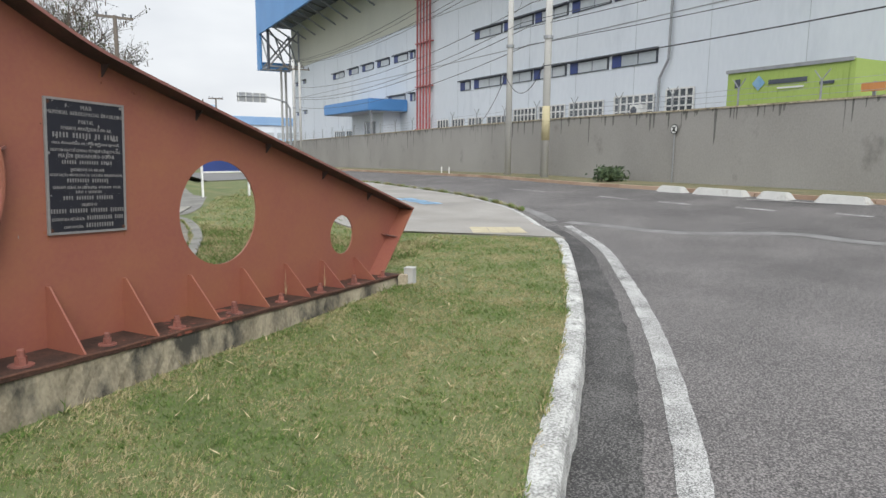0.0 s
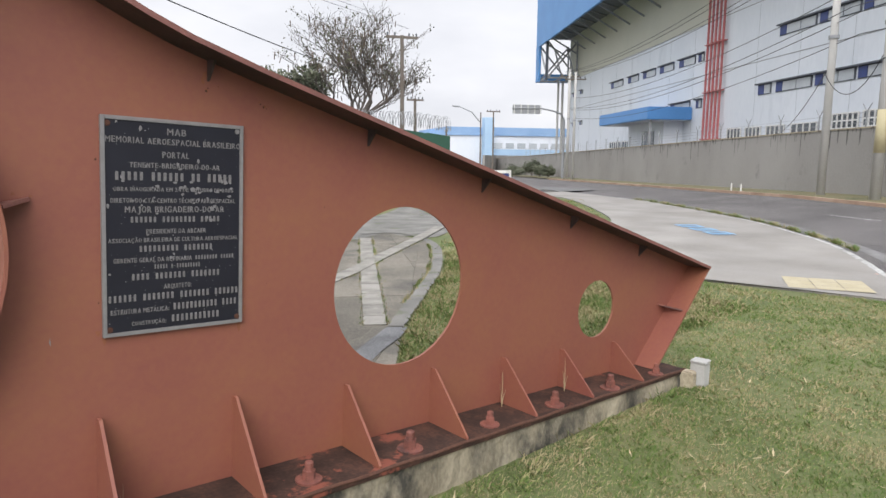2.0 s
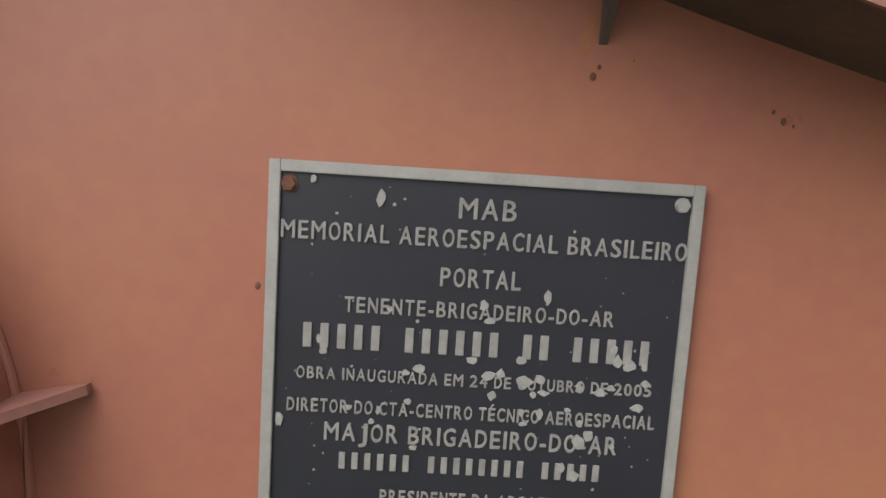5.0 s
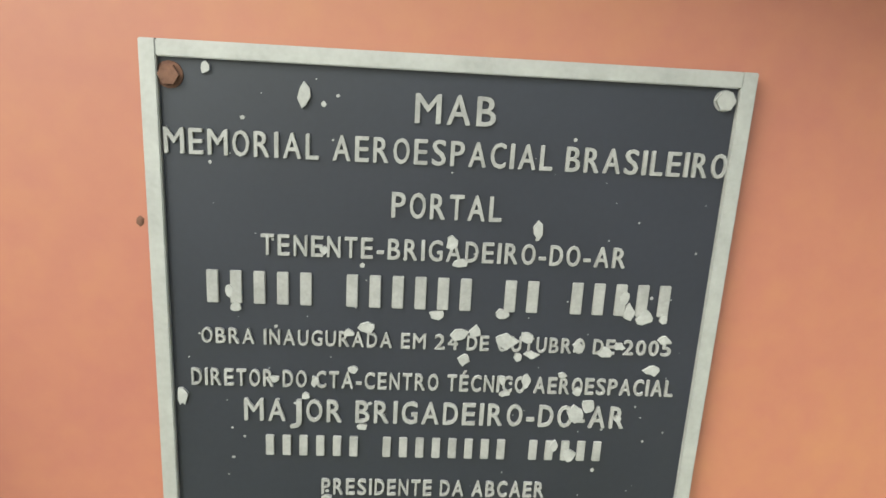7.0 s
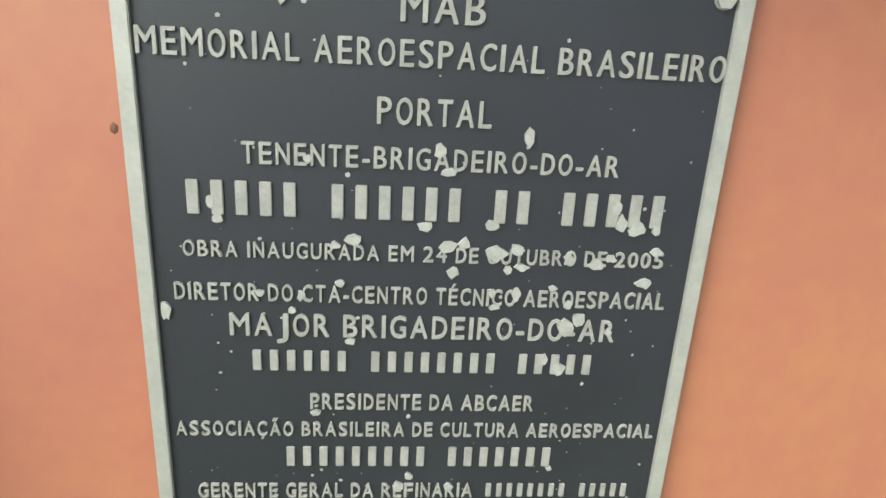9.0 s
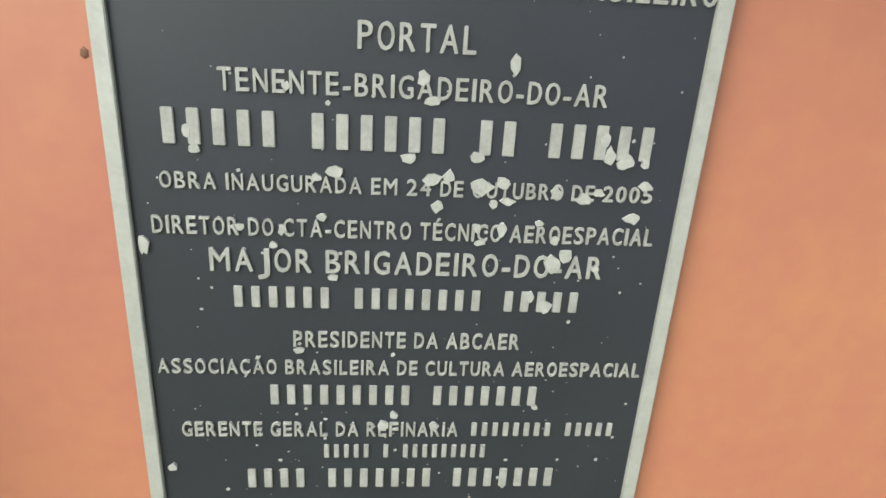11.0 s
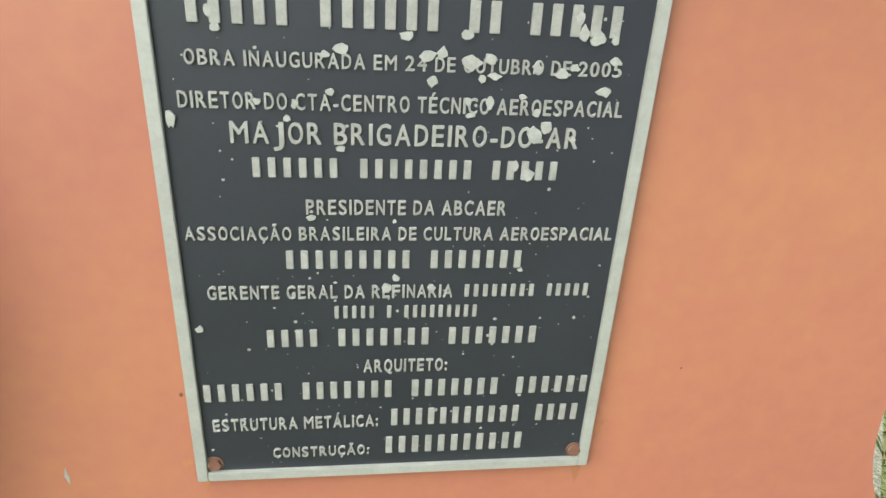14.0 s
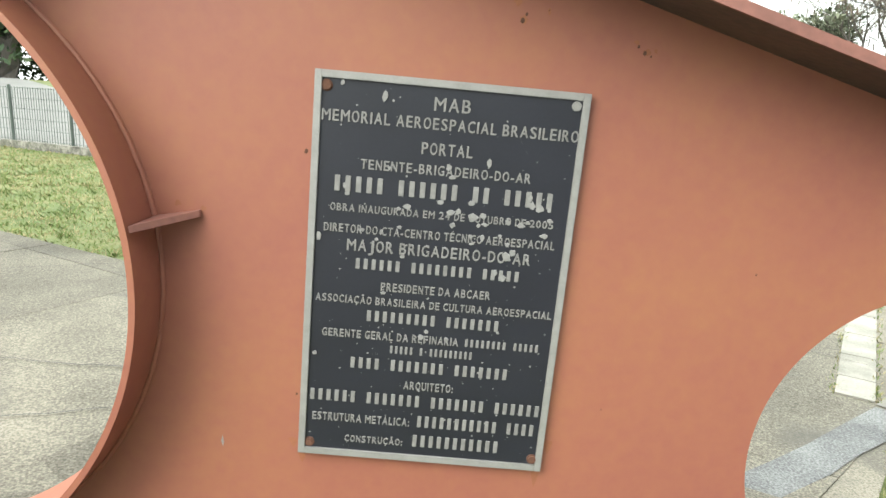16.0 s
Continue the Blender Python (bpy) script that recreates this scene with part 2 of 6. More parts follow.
M_BASE = surface("cream_plinth_concrete", [(0.15, 0.127, 0.088), (0.28, 0.243, 0.172), (0.38, 0.335, 0.245)], 0.92, 0, 3.5, 60, 0.6, 0.008, (0.34, 0.66), (0.05, 0.046, 0.037), stretch=(1, 1, 0.6), stain_scale=3.2, stain_at=(0.46, 0.6))
M_STRIP = surface("pale_concrete_strip", [(0.14, 0.132, 0.115), (0.205, 0.194, 0.17), (0.265, 0.25, 0.222)], 0.9, 0, 5, 80, 0.5, 0.005, (0.36, 0.64), (0.13, 0.122, 0.108), per_object=0.12, stain_scale=2.4)
M_YELLOW = surface("faded_yellow_tile", [(0.34, 0.295, 0.19), (0.43, 0.38, 0.265)], 0.9, 0, 5, 60, 0.3, 0.003)
M_SYMBOL = surface("faded_blue_paint", [(0.15, 0.31, 0.5), (0.26, 0.41, 0.54)], 0.9, 0, 6, 60, 0.2, 0.002)
M_PINK = surface("faded_red_kerb_paint", [(0.4, 0.24, 0.2), (0.5, 0.36, 0.32)], 0.9, 0, 5, 60, 0.2, 0.002)
M_ORANGE_KERB = surface("orange_dusty_kerb", [(0.3, 0.2, 0.14), (0.42, 0.3, 0.22)], 0.95, 0, 2, 40, 0.3, 0.005, per_object=0.4)
M_VERGE = surface("dry_verge", [(0.075, 0.08, 0.036), (0.14, 0.128, 0.065), (0.195, 0.155, 0.092)], 1.0, 0, 1.5, 12, 0.6, 0.03)
M_RUBBLE = surface("rubble_kerb_stone", [(0.05, 0.047, 0.04), (0.14, 0.132, 0.115), (0.27, 0.256, 0.23)], 0.95, 0, 7, 40, 0.9, 0.02, (0.36, 0.64), (0.06, 0.065, 0.04), stain_scale=4)
M_BLACK = surface("black_sign_paint", [(0.015, 0.015, 0.017), (0.03, 0.03, 0.03)], 0.5, 0, 5, 60, 0.0)
M_ORANGE = surface("orange_panel", [(0.5, 0.2, 0.06), (0.6, 0.27, 0.09)], 0.6, 0, 3, 40, 0.0)
M_LIGHT_BLUE = surface("light_blue_render", [(0.32, 0.47, 0.64), (0.4, 0.55, 0.7)], 0.8, 0, 0.4, 8, 0.05, 0.004)
M_PALE_BLUE = surface("faded_blue_roof_sheet", [(0.2, 0.33, 0.54), (0.27, 0.41, 0.61)], 0.6, 0, 0.3, 8, 0.05, 0.005)
M_REAR_ROAD = surface("rear_road_asphalt", [(0.105, 0.103, 0.1), (0.165, 0.162, 0.158)], 0.95, 0, 0.5, 12, 0.3, 0.01)
M_CONC_POLE = surface("pole_concrete", [(0.38, 0.375, 0.36), (0.5, 0.49, 0.465)], 0.9, 0, 2, 40, 0.3, 0.004, (0.3, 0.7), stretch=(1, 1, 0.3))


# ---------- mesh helpers ----------
def finish(bm, name, mat, parent=None, label="", smooth=False):
    me = bpy.data.meshes.new(name)
    bm.to_mesh(me)
    bm.free()
    me.materials.append(mat)
    if smooth:
        me.polygons.foreach_set("use_smooth", [True] * len(me.polygons))
    ob = new(name, me)
    if parent:
        ob.parent = parent
    if label:
        ob["label"] = label
    return ob


def part(name, bm, mat, parent, label="", smooth=False):
    return finish(bm, name, mat, parent, label, smooth)


def empty(name, m, label, category, group="", kind=""):
    ob = new(name)
    ob.matrix_world = m
    return tagged(ob, label, category, group, kind)


def add_box(bm, lo, hi, m=None, bevel=0.0):
    g = bmesh.ops.create_cube(bm, size=1)["verts"]
    c = [(a + b) / 2 for a, b in zip(lo, hi)]
    s = [b - a for a, b in zip(lo, hi)]
    bmesh.ops.transform(bm, matrix=(m or Matrix()) @ Matrix.Translation(c) @ Matrix.Diagonal((*s, 1)), verts=g)
    if bevel:
        es = list({e for v in g for e in v.link_edges})
        bmesh.ops.bevel(bm, geom=es, offset=bevel, segments=2, affect="EDGES")
    return bm


def box(lo, hi, m=None, bevel=0.0):
    return add_box(bmesh.new(), lo, hi, m, bevel)


def add_tube(bm, pts, radii, sides=8, caps=True):
    """A tapered tube along points."""
    pts = [Vector(p) for p in pts]
    if not hasattr(radii, "__len__"):
        radii = [radii] * len(pts)
    rings = []
    for i, p in enumerate(pts):
        d = (pts[min(i + 1, len(pts) - 1)] - pts[max(i - 1, 0)]).normalized()
        a = d.orthogonal().normalized() if abs(d.z) > 0.99 else d.cross(Vector((0, 0, 1))).normalized()
        b = d.cross(a)
        rings.append([bm.verts.new(p + (a * math.cos(2 * math.pi * k / sides) + b * math.sin(2 * math.pi * k / sides)) * radii[i]) for k in range(sides)])
    for r0, r1 in zip(rings, rings[1:]):
        for k in range(sides):
            bm.faces.new((r0[k], r0[(k + 1) % sides], r1[(k + 1) % sides], r1[k]))
    if caps:
        bm.faces.new(rings[0][::-1])
        bm.faces.new(rings[-1])
    return bm


def tube(pts, radii, sides=8):
    bm = add_tube(bmesh.new(), pts, radii, sides)
    bmesh.ops.recalc_face_normals(bm, faces=bm.faces)
    return bm


def strip(line, profile, closed=False):
    """Sweep a profile of (offset to the left, height) along a line of (x, y, z)."""
    bm = bmesh.new()
    line = [Vector(p) for p in line]
    rows = []
    for i, p in enumerate(line):
        d = line[min(i + 1, len(line) - 1)] - line[max(i - 1, 0)]
        left = Vector((-d.y, d.x, 0)).normalized()
        rows.append([bm.verts.new(p + left * o + Vector((0, 0, h))) for o, h in profile])
    n = len(profile)
    for a, b in zip(rows, rows[1:]):
        for k in range(n if closed else n - 1):
            bm.faces.new((a[k], a[(k + 1) % n], b[(k + 1) % n], b[k]))
    if closed:
        bm.faces.new(rows[0])
        bm.faces.new(rows[-1][::-1])
    bmesh.ops.recalc_face_normals(bm, faces=bm.faces)
    return bm


def smooth_line(pts, step=0.4):
    """Catmull-Rom points along a rough line."""
    pts = [Vector(p) for p in pts]
    out = []
    for i in range(len(pts) - 1):
        p0, p1, p2, p3 = pts[max(i - 1, 0)], pts[i], pts[i + 1], pts[min(i + 2, len(pts) - 1)]
        k = max(1, int((p2 - p1).length / step))
        for j in range(k):
            t = j / k
            out.append(0.5 * ((2 * p1) + (p2 - p0) * t + (2 * p0 - 5 * p1 + 4 * p2 - p3) * t * t + (3 * p1 - p0 - 3 * p2 + p3) * t ** 3))
    out.append(pts[-1])
    return out


def plate(outline, holes, thick, steps=72):
    """A flat plate in the x-z plane, centred on y = 0, with round holes (x, z, radius)."""
    cu = bpy.data.curves.new("plate", "CURVE")
    cu.dimensions, cu.fill_mode, cu.extrude = "2D", "BOTH", thick / 2
    rings = [outline] + [[(x + r * math.cos(2 * math.pi * k / steps), z + r * math.sin(2 * math.pi * k / steps)) for k in range(steps)] for x, z, r in holes]
    for ring in rings:
        sp = cu.splines.new("POLY")
        sp.points.add(len(ring) - 1)
        sp.use_cyclic_u = True
        for p, (x, z) in zip(sp.points, ring):
            p.co = (x, z, 0, 1)
    ob = bpy.data.objects.new("plate", cu)
    me = bpy.data.meshes.new_from_object(ob)
    bm = bmesh.new()
    bm.from_mesh(me)
    bmesh.ops.transform(bm, matrix=Matrix.Rotation(math.pi / 2, 4, "X"), verts=bm.verts)
    bpy.data.objects.remove(ob)
    bpy.data.curves.remove(cu)
    bpy.data.meshes.remove(me)
    return bm


# ---------- the lie of the land ----------
AZ = radians(53.5)
DIR, OUT = Vector((math.cos(AZ), math.sin(AZ), 0)), Vector((math.sin(AZ), -math.cos(AZ), 0))   # along the far wall; away across the road


def fall(x, y):
    """The road drops gently along its length."""
    s = x * DIR.x + y * DIR.y
    return -0.018 * max(0.0, s - 20)


def step(v):
    v = min(1.0, max(0.0, v))
    return v * v * (3 - 2 * v)


def bank(x, y):
    """A low grass bank between the patio and the green fence."""
    s, n = x * DIR.x + y * DIR.y, x * OUT.x + y * OUT.y
    return (0.45 * step((s - 14.2) / 3.2) + 0.6 * step((s - 16) / 4)) * step((3.2 - n) / 2) * step((n + 8) / 4)


def lawn_z(x, y):
    k = min(1, max(0, (2 - x) / 3))
    e = min(1, max(0, (y + 2.7 - 0.25 * x) / 1.4)) * step((0.9 - y) / 0.6)
    return -0.08 + 0.02 * k * k * (3 - 2 * k) * e + fall(x, y) + bank(x, y)


def road_z(x, y):
    n = x * OUT.x + y * OUT.y
    s = x * DIR.x + y * DIR.y
    return -0.2 + fall(x, y) + (0.25 + 0.012 * min(15.0, max(0.0, 14 - s))) * min(1.0, max(0.0, (n - 8) / 6.5))


def street(s, n, z=None):
    """A place s metres along and n metres across the street; z above the road, or on it."""
    p = DIR * s + OUT * n
    return Vector((p.x, p.y, road_z(p.x, p.y) + (z or 0.0)))


KERB = [(-14, -6.8), (-6, -4.45), (-2.5, -3.58), (-0.07, -2.90), (0.9, -2.71), (2.22, -2.43), (3.51, -2.1), (5.27, -1.57), (7.4, -0.86), (9.45, 0.12), (10.9, 0.95),
        (12.2, 1.83), (13.15, 2.6), (16.0, 5.4), (21.0, 12.3), (27, 21.5), (45, 47), (75, 90)]
kerb_line = smooth_line([(x, y, 0) for x, y in KERB], 0.35)


def grid_sheet(name, xs, ys, zf, mat):
    verts = [(x, y, zf(x, y)) for y in ys for x in xs]
    w = len(xs)
    faces = [(j * w + i, j * w + i + 1, (j + 1) * w + i + 1, (j + 1) * w + i) for j in range(len(ys) - 1) for i in range(w - 1)]
    me = bpy.data.meshes.new(name)
    me.from_pydata(verts, [], faces)
    me.materials.append(mat)
    return new(name, me)


def spaced(a, b, near, far, c0, c1):
    """Grid lines from a to b, fine between c0 and c1."""
    out, v = [], a
    while v < b:
        out.append(v)
        v += near if c0 <= v <= c1 else far
    return out + [b]


# one sheet to the horizon, carrying the road surface
road = grid_sheet("road", spaced(-900, 900, 2.0, 30, -20, 100), spaced(-900, 900, 2.0, 30, -40, 120), lambda x, y: road_z(x, y) if x * x + y * y < 40000 else -3.6 if x * DIR.x + y * DIR.y > 100 else -0.2, M_ASPHALT)
tagged(road, "worn grey asphalt road bending past the lawn", "road", "", "structure")


# ---------- lawn, kerb, gutter, pavement ----------
def inside_sheet(name, line, far, zf, mat, n=64):
    bm = bmesh.new()
    rows = []
    for p in line:
        q = Vector(far(p))
        rows.append([bm.verts.new((p.x + (q.x - p.x) * (0.0002 + 0.9998 * (k / n) ** 3), p.y + (q.y - p.y) * (0.0002 + 0.9998 * (k / n) ** 3), 0)) for k in range(n + 1)])
    for v in bm.verts:
        v.co.z = zf(v.co.x, v.co.y)
    for a, b in zip(rows, rows[1:]):
        for k in range(len(a) - 1):
            bm.faces.new((a[k], a[k + 1], b[k + 1], b[k]))
    bmesh.ops.recalc_face_normals(bm, faces=bm.faces)
    return finish(bm, name, mat)


def hill(x, y):
    """Behind the rear road the grass climbs to a low bank."""
    k = min(1, max(0, (y - 34 - 0.1 * x) / 22))
    return 1.5 * k * k * (3 - 2 * k) if x < 8 else 1.5 * k * k * (3 - 2 * k) * max(0, 1 - (x - 8) / 8)


ground = inside_sheet("ground", kerb_line, lambda p: (p.x - 260, p.y + 300, 0), lambda x, y: max(lawn_z(x, y), -3.0) + hill(x, y) - 0.13 * step((12.4 - x) / 0.8) * step((x * OUT.x + y * OUT.y - 5.2) / 0.6) * step(((x - 7.58) * 0.97 + (y + 0.8) * 0.24 - 0.5) / 0.4), M_SOIL)
tagged(ground, "patchy green and straw-coloured lawn beside the road", "lawn", "", "structure")

rnd = random.Random(4)
fine_kerb = smooth_line([(x, y, 0) for x, y in KERB[:16]], 0.14)
bm = bmesh.new()
rows = []
for i, p in enumerate(fine_kerb):
    d = fine_kerb[min(i + 1, len(fine_kerb) - 1)] - fine_kerb[max(i - 1, 0)]
    left = Vector((-d.y, d.x, 0)).normalized()
    z = lawn_z(p.x, p.y) if p.x > 2 else -0.08 + fall(p.x, p.y)
    dip = 0.07 * max(0.0, 1 - abs(p.x - 9.6) / 2.2)      # the ramp down to the crossing
    prof = [(0.15, -0.3), (0.15, 0.01), (0.125, 0.02), (0.025, 0.018), (0.0, -0.006), (-0.022, -0.13), (-0.022, -0.3)]
    rows.append([bm.verts.new(p + left * (o + rnd.uniform(-0.006, 0.006)) + Vector((0, 0, z + h - (dip if h > -0.1 else 0) + rnd.uniform(-0.004, 0.004)))) for o, h in prof])
for a, b in zip(rows, rows[1:]):
    for k in range(len(prof) - 1):
        bm.faces.new((a[k], a[k + 1], b[k + 1], b[k]))
bmesh.ops.recalc_face_normals(bm, faces=bm.faces)
tagged(finish(bm, "kerb", M_KERB), "rough whitewashed concrete kerb along the lawn", "kerb", "", "structure")


def band(name, line, o0, o1, z, mat, label, category, zf=road_z, wobble=0.0, seed=1):
    """A flat band beside a line, lying z above the surface."""
    r = random.Random(seed)
    bm = bmesh.new()
    rows = []
    for i, p in enumerate(line):
        d = line[min(i + 1, len(line) - 1)] - line[max(i - 1, 0)]
        left = Vector((-d.y, d.x, 0)).normalized()
        row = []
        for k in range(5):
            q = p + left * (o0 + (o1 - o0) * k / 4 + (r.uniform(-wobble, wobble) if k in (0, 4) else 0))
            row.append(bm.verts.new((q.x, q.y, zf(q.x, q.y) + z)))
        rows.append(row)
    for a, b in zip(rows, rows[1:]):
        for k in range(4):
            bm.faces.new((a[k], a[k + 1], b[k + 1], b[k]))
    bmesh.ops.recalc_face_normals(bm, faces=bm.faces)
    for f in bm.faces:
        if f.normal.z < 0:
            f.normal_flip()
    return tagged(finish(bm, name, mat), label, category, "", "structure")


near_line = [p for p in fine_kerb if p.x < 9.9]
band("gutter", near_line, -0.36, -0.01, 0.004, M_GUTTER, "dark tarred gutter between kerb and edge line", "gutter", wobble=0.012)
band("edge_line", near_line, -0.66, -0.5, 0.006, M_WHITE_LINE, "worn white painted edge line on the asphalt", "road marking", wobble=0.006, seed=2)
crack = smooth_line([(10.7, 0.0, 0), (10.3, -0.9, 0), (9.7, -2.28, 0), (9.85, -4.05, 0), (9.1, -5.28, 0), (8.9, -8, 0), (8.2, -14, 0)], 0.15)
band("road_joint", crack, -0.17, 0.14, 0.005, M_JOINT, "pale patched joint across the asphalt road", "road joint", wobble=0.012, seed=3)
band("road_crack", crack, 0.18, 0.2, 0.005, M_GUTTER, "dark crack along the patched road joint", "road crack", wobble=0.008, seed=5)
crack2 = smooth_line([(10.7, 0.3, 0), (12.9, 1.75, 0), (16.6, 5.2, 0), (22, 12.8, 0), (28, 22, 0)], 0.3)
band("road_joint_far", crack2, -0.12, 0.12, 0.005, M_JOINT, "pale concrete gutter beside the pavement", "gutter", wobble=0.02, seed=6)
for k, (a, b) in enumerate((((14.2, 12.4), (12.4, 12.45)), ((9.92, 12.5), (8.8, 12.5)), ((7.7, 12.5), (6.68, 12.5)), ((5.6, 12.7), (4.62, 12.7)), ((3.52, 13.0), (2.8, 13.0)), ((6.5, 14.2), (4.4, 14.5)))):
    p, q = street(*a), street(*b)
    band("lane_dash", [p.lerp(q, j / 6) for j in range(7)], -0.06, 0.06, 0.006, M_WHITE_LINE, "worn white lane dash on the asphalt", "road marking", wobble=0.008, seed=20 + k)

# pavement: pale band beside the kerb past the end of the lawn
pave_line = [p for p in fine_kerb if p.x > 7.3]
bm = bmesh.new()
rows = []
for i, p in enumerate(pave_line):
    d = pave_line[min(i + 1, len(pave_line) - 1)] - pave_line[max(i - 1, 0)]
    left = Vector((-d.y, d.x, 0)).normalized()
    t = min(1, i / 26)
    row = []
    for k in range(9):
        q = p + left * (0.14 + (4.2 - 0.8 * min(1.0, max(0.0, (p.x - 12) / 3)) - 1.3 * min(1.0, max(0.0, (p.x - 15) / 6))) * k / 8)
        start = Vector((7.58 - 0.24 * k / 8 * 2.8, -0.8 + 0.97 * k / 8 * 2.8, 0))
        q = start.lerp(q, t)
        dip = 0.07 * max(0.0, 1 - abs(q.x - 9.6) / 2.2) * (1 - k / 8)
        row.append(bm.verts.new((q.x, q.y, lawn_z(q.x, q.y) + 0.03 - dip)))
    row.append(bm.verts.new(row[-1].co - Vector((0, 0, 0.2))))       # the slab's thickness at its inner edge
    rows.append(row)
rows.insert(0, [bm.verts.new(v.co - Vector((0, 0, 0.2))) for v in rows[0]])
for a, b in zip(rows, rows[1:]):
    for k in range(9):
        bm.faces.new((a[k], a[k + 1], b[k + 1], b[k]))
bmesh.ops.recalc_face_normals(bm, faces=bm.faces)
if sum(f.normal.z for f in bm.faces) < 0:
    bmesh.ops.reverse_faces(bm, faces=bm.faces)
tagged(finish(bm, "pavement", M_PAVE), "pale concrete pavement beyond the lawn", "pavement", "", "structure")


def flat_patch(name, ring, z, mat, label, category, zf=lawn_z, parent=None):
    bm = bmesh.new()
    f = bm.faces.new([bm.verts.new((x, y, zf(x, y) + z)) for x, y in ring])
    f.normal_update()
    if f.normal.z < 0:
        f.normal_flip()
    bmesh.ops.triangulate(bm, faces=bm.faces)
    ob = finish(bm, name, mat, parent)
    if not parent:
        tagged(ob, label, category, "", "structure")
    return ob


def ground_frame(ox, oy, deg):
    c, s = math.cos(radians(deg)), math.sin(radians(deg))
    return lambda u, v: (ox + c * u - s * v, oy + s * u + c * v)


# tactile paving at the crossing: eight yellow tiles in a sheet
tac = empty("tactile_paving", Matrix(), "faded yellow tactile paving tiles at the crossing ramp", "paving", "", "structure")
fr = ground_frame(7.5, 0.25, -62)
for i in range(3):
    for j in range(3):
        u, v = -0.45 + i * 0.3, j * 0.26
        ring = [fr(u, v), fr(u + 0.29, v), fr(u + 0.29, v + 0.25), fr(u, v + 0.25)]
        flat_patch("tile", ring, 0.034, M_YELLOW, "", "", parent=tac)
pk = [p for p in fine_kerb if 9.2 < p.x < 10.2]
band("ramp_flare", pk, 0.18, 0.42, 0.0, M_PINK, "faded red paint on the kerb ramp", "kerb paint", lambda x, y: lawn_z(x, y) + 0.03 - 0.07 * max(0.0, 1 - abs(x - 9.6) / 2.2), 0.02, 7)

# blue access symbol painted on the pavement
sym = empty("access_symbol", Matrix(), "faded blue access symbols painted on the pavement", "road marking", "", "structure")
for n in range(3):
    fr = ground_frame(12.0 + 0.42 * n, 3.85 + 0.55 * n, 52)
    for ring in ([(-0.25, -0.25), (0.25, -0.25), (0.25, -0.17), (-0.25, -0.17)], [(-0.25, 0.17), (0.25, 0.17), (0.25, 0.25), (-0.25, 0.25)],
                 [(-0.25, -0.16), (-0.1, -0.16), (-0.02, 0.16), (-0.25, 0.16)], [(0.25, -0.16), (0.25, 0.16), (0.14, 0.16), (0.06, -0.16)]):
        flat_patch("paint_patch", [fr(*p) for p in ring], 0.042, M_SYMBOL, "", "", parent=sym)

# ---------- patio behind the portal ----------
PATIO = [(-8.5, 7.8), (-8.5, 0.42), (1.3, 0.42), (1.85, 1.1), (2.45, 1.82), (2.95, 2.38), (3.95, 3.33), (4.8, 4.08), (5.8, 5.18), (6.6, 6.3), (6.9, 8.2), (-0.65, 3.45), (-4.5, 5.6)]


def clip_convex(poly, a, b):
    """The part of poly to the left of the line a to b."""
    out = []
    side = lambda p: (b[0] - a[0]) * (p[1] - a[1]) - (b[1] - a[1]) * (p[0] - a[0])
    for p, q in zip(poly, poly[1:] + poly[:1]):
        sp, sq = side(p), side(q)
        if sp >= 0:
            out.append(p)
        if sp * sq < 0:
            t = sp / (sp - sq)
            out.append((p[0] + (q[0] - p[0]) * t, p[1] + (q[1] - p[1]) * t))
    return out


def patio_z(x, y):
    return lawn_z(x, y) + 0.02


def slab(name, ring, thick, mat, parent, zf, inset=0.008, lift=0.0):
    """A thick polygon piece with its edges drawn in, so that a joint shows."""
    c = (sum(p[0] for p in ring) / len(ring), sum(p[1] for p in ring) / len(ring))
    ring = [(p[0] + (c[0] - p[0]) * inset / max(0.05, math.dist(p, c)), p[1] + (c[1] - p[1]) * inset / max(0.05, math.dist(p, c))) for p in ring]
    bm = bmesh.new()
    top = [bm.verts.new((x, y, zf(x, y) + lift)) for x, y in ring]
    low = [bm.verts.new((x, y, zf(x, y) + lift - thick)) for x, y in ring]
    bm.faces.new(top)
    for i in range(len(ring)):
        j = (i + 1) % len(ring)
        bm.faces.new((top[i], low[i], low[j], top[j]))
    bmesh.ops.recalc_face_normals(bm, faces=bm.faces)
    for f in bm.faces:
        if len(f.verts) == len(ring) and f.normal.z < 0:
            bmesh.ops.reverse_faces(bm, faces=bm.faces)
            break
    return part(name, bm, mat, parent)


patio = tagged(flat_patch("patio", PATIO, 0.012, M_SLAB, "", ""), "cracked weathered concrete patio slabs behind the portal", "patio", "", "structure")
STRIP_A = [(2.53, 2.3), (4.27, 4.95), (6.07, 7.66)]     # pale strip leading away
STRIP_B = [(-0.3, 2.05), (3.1, 4.23), (4.03, 4.85), (4.66, 5.36), (6.79, 6.97), (8.6, 8.4)]                           # pale strip crossing it
rnd = random.Random(11)
ca, sa_ = math.cos(radians(58.9)), math.sin(radians(58.9))
convex_edges = [((-8.5, 0.42), (1.3, 0.42)), ((1.3, 0.42), (2.95, 2.38)), ((2.95, 2.38), (4.8, 4.08)), ((4.8, 4.08), (6.6, 6.3)), ((6.6, 6.3), (6.9, 8.2))]


def in_patio(p):
    x, y = p
    inside = False
    for (x0, y0), (x1, y1) in zip(PATIO, PATIO[1:] + PATIO[:1]):
        if (y0 > y) != (y1 > y) and x < (x1 - x0) * (y - y0) / (y1 - y0) + x0:
            inside = not inside
    return inside


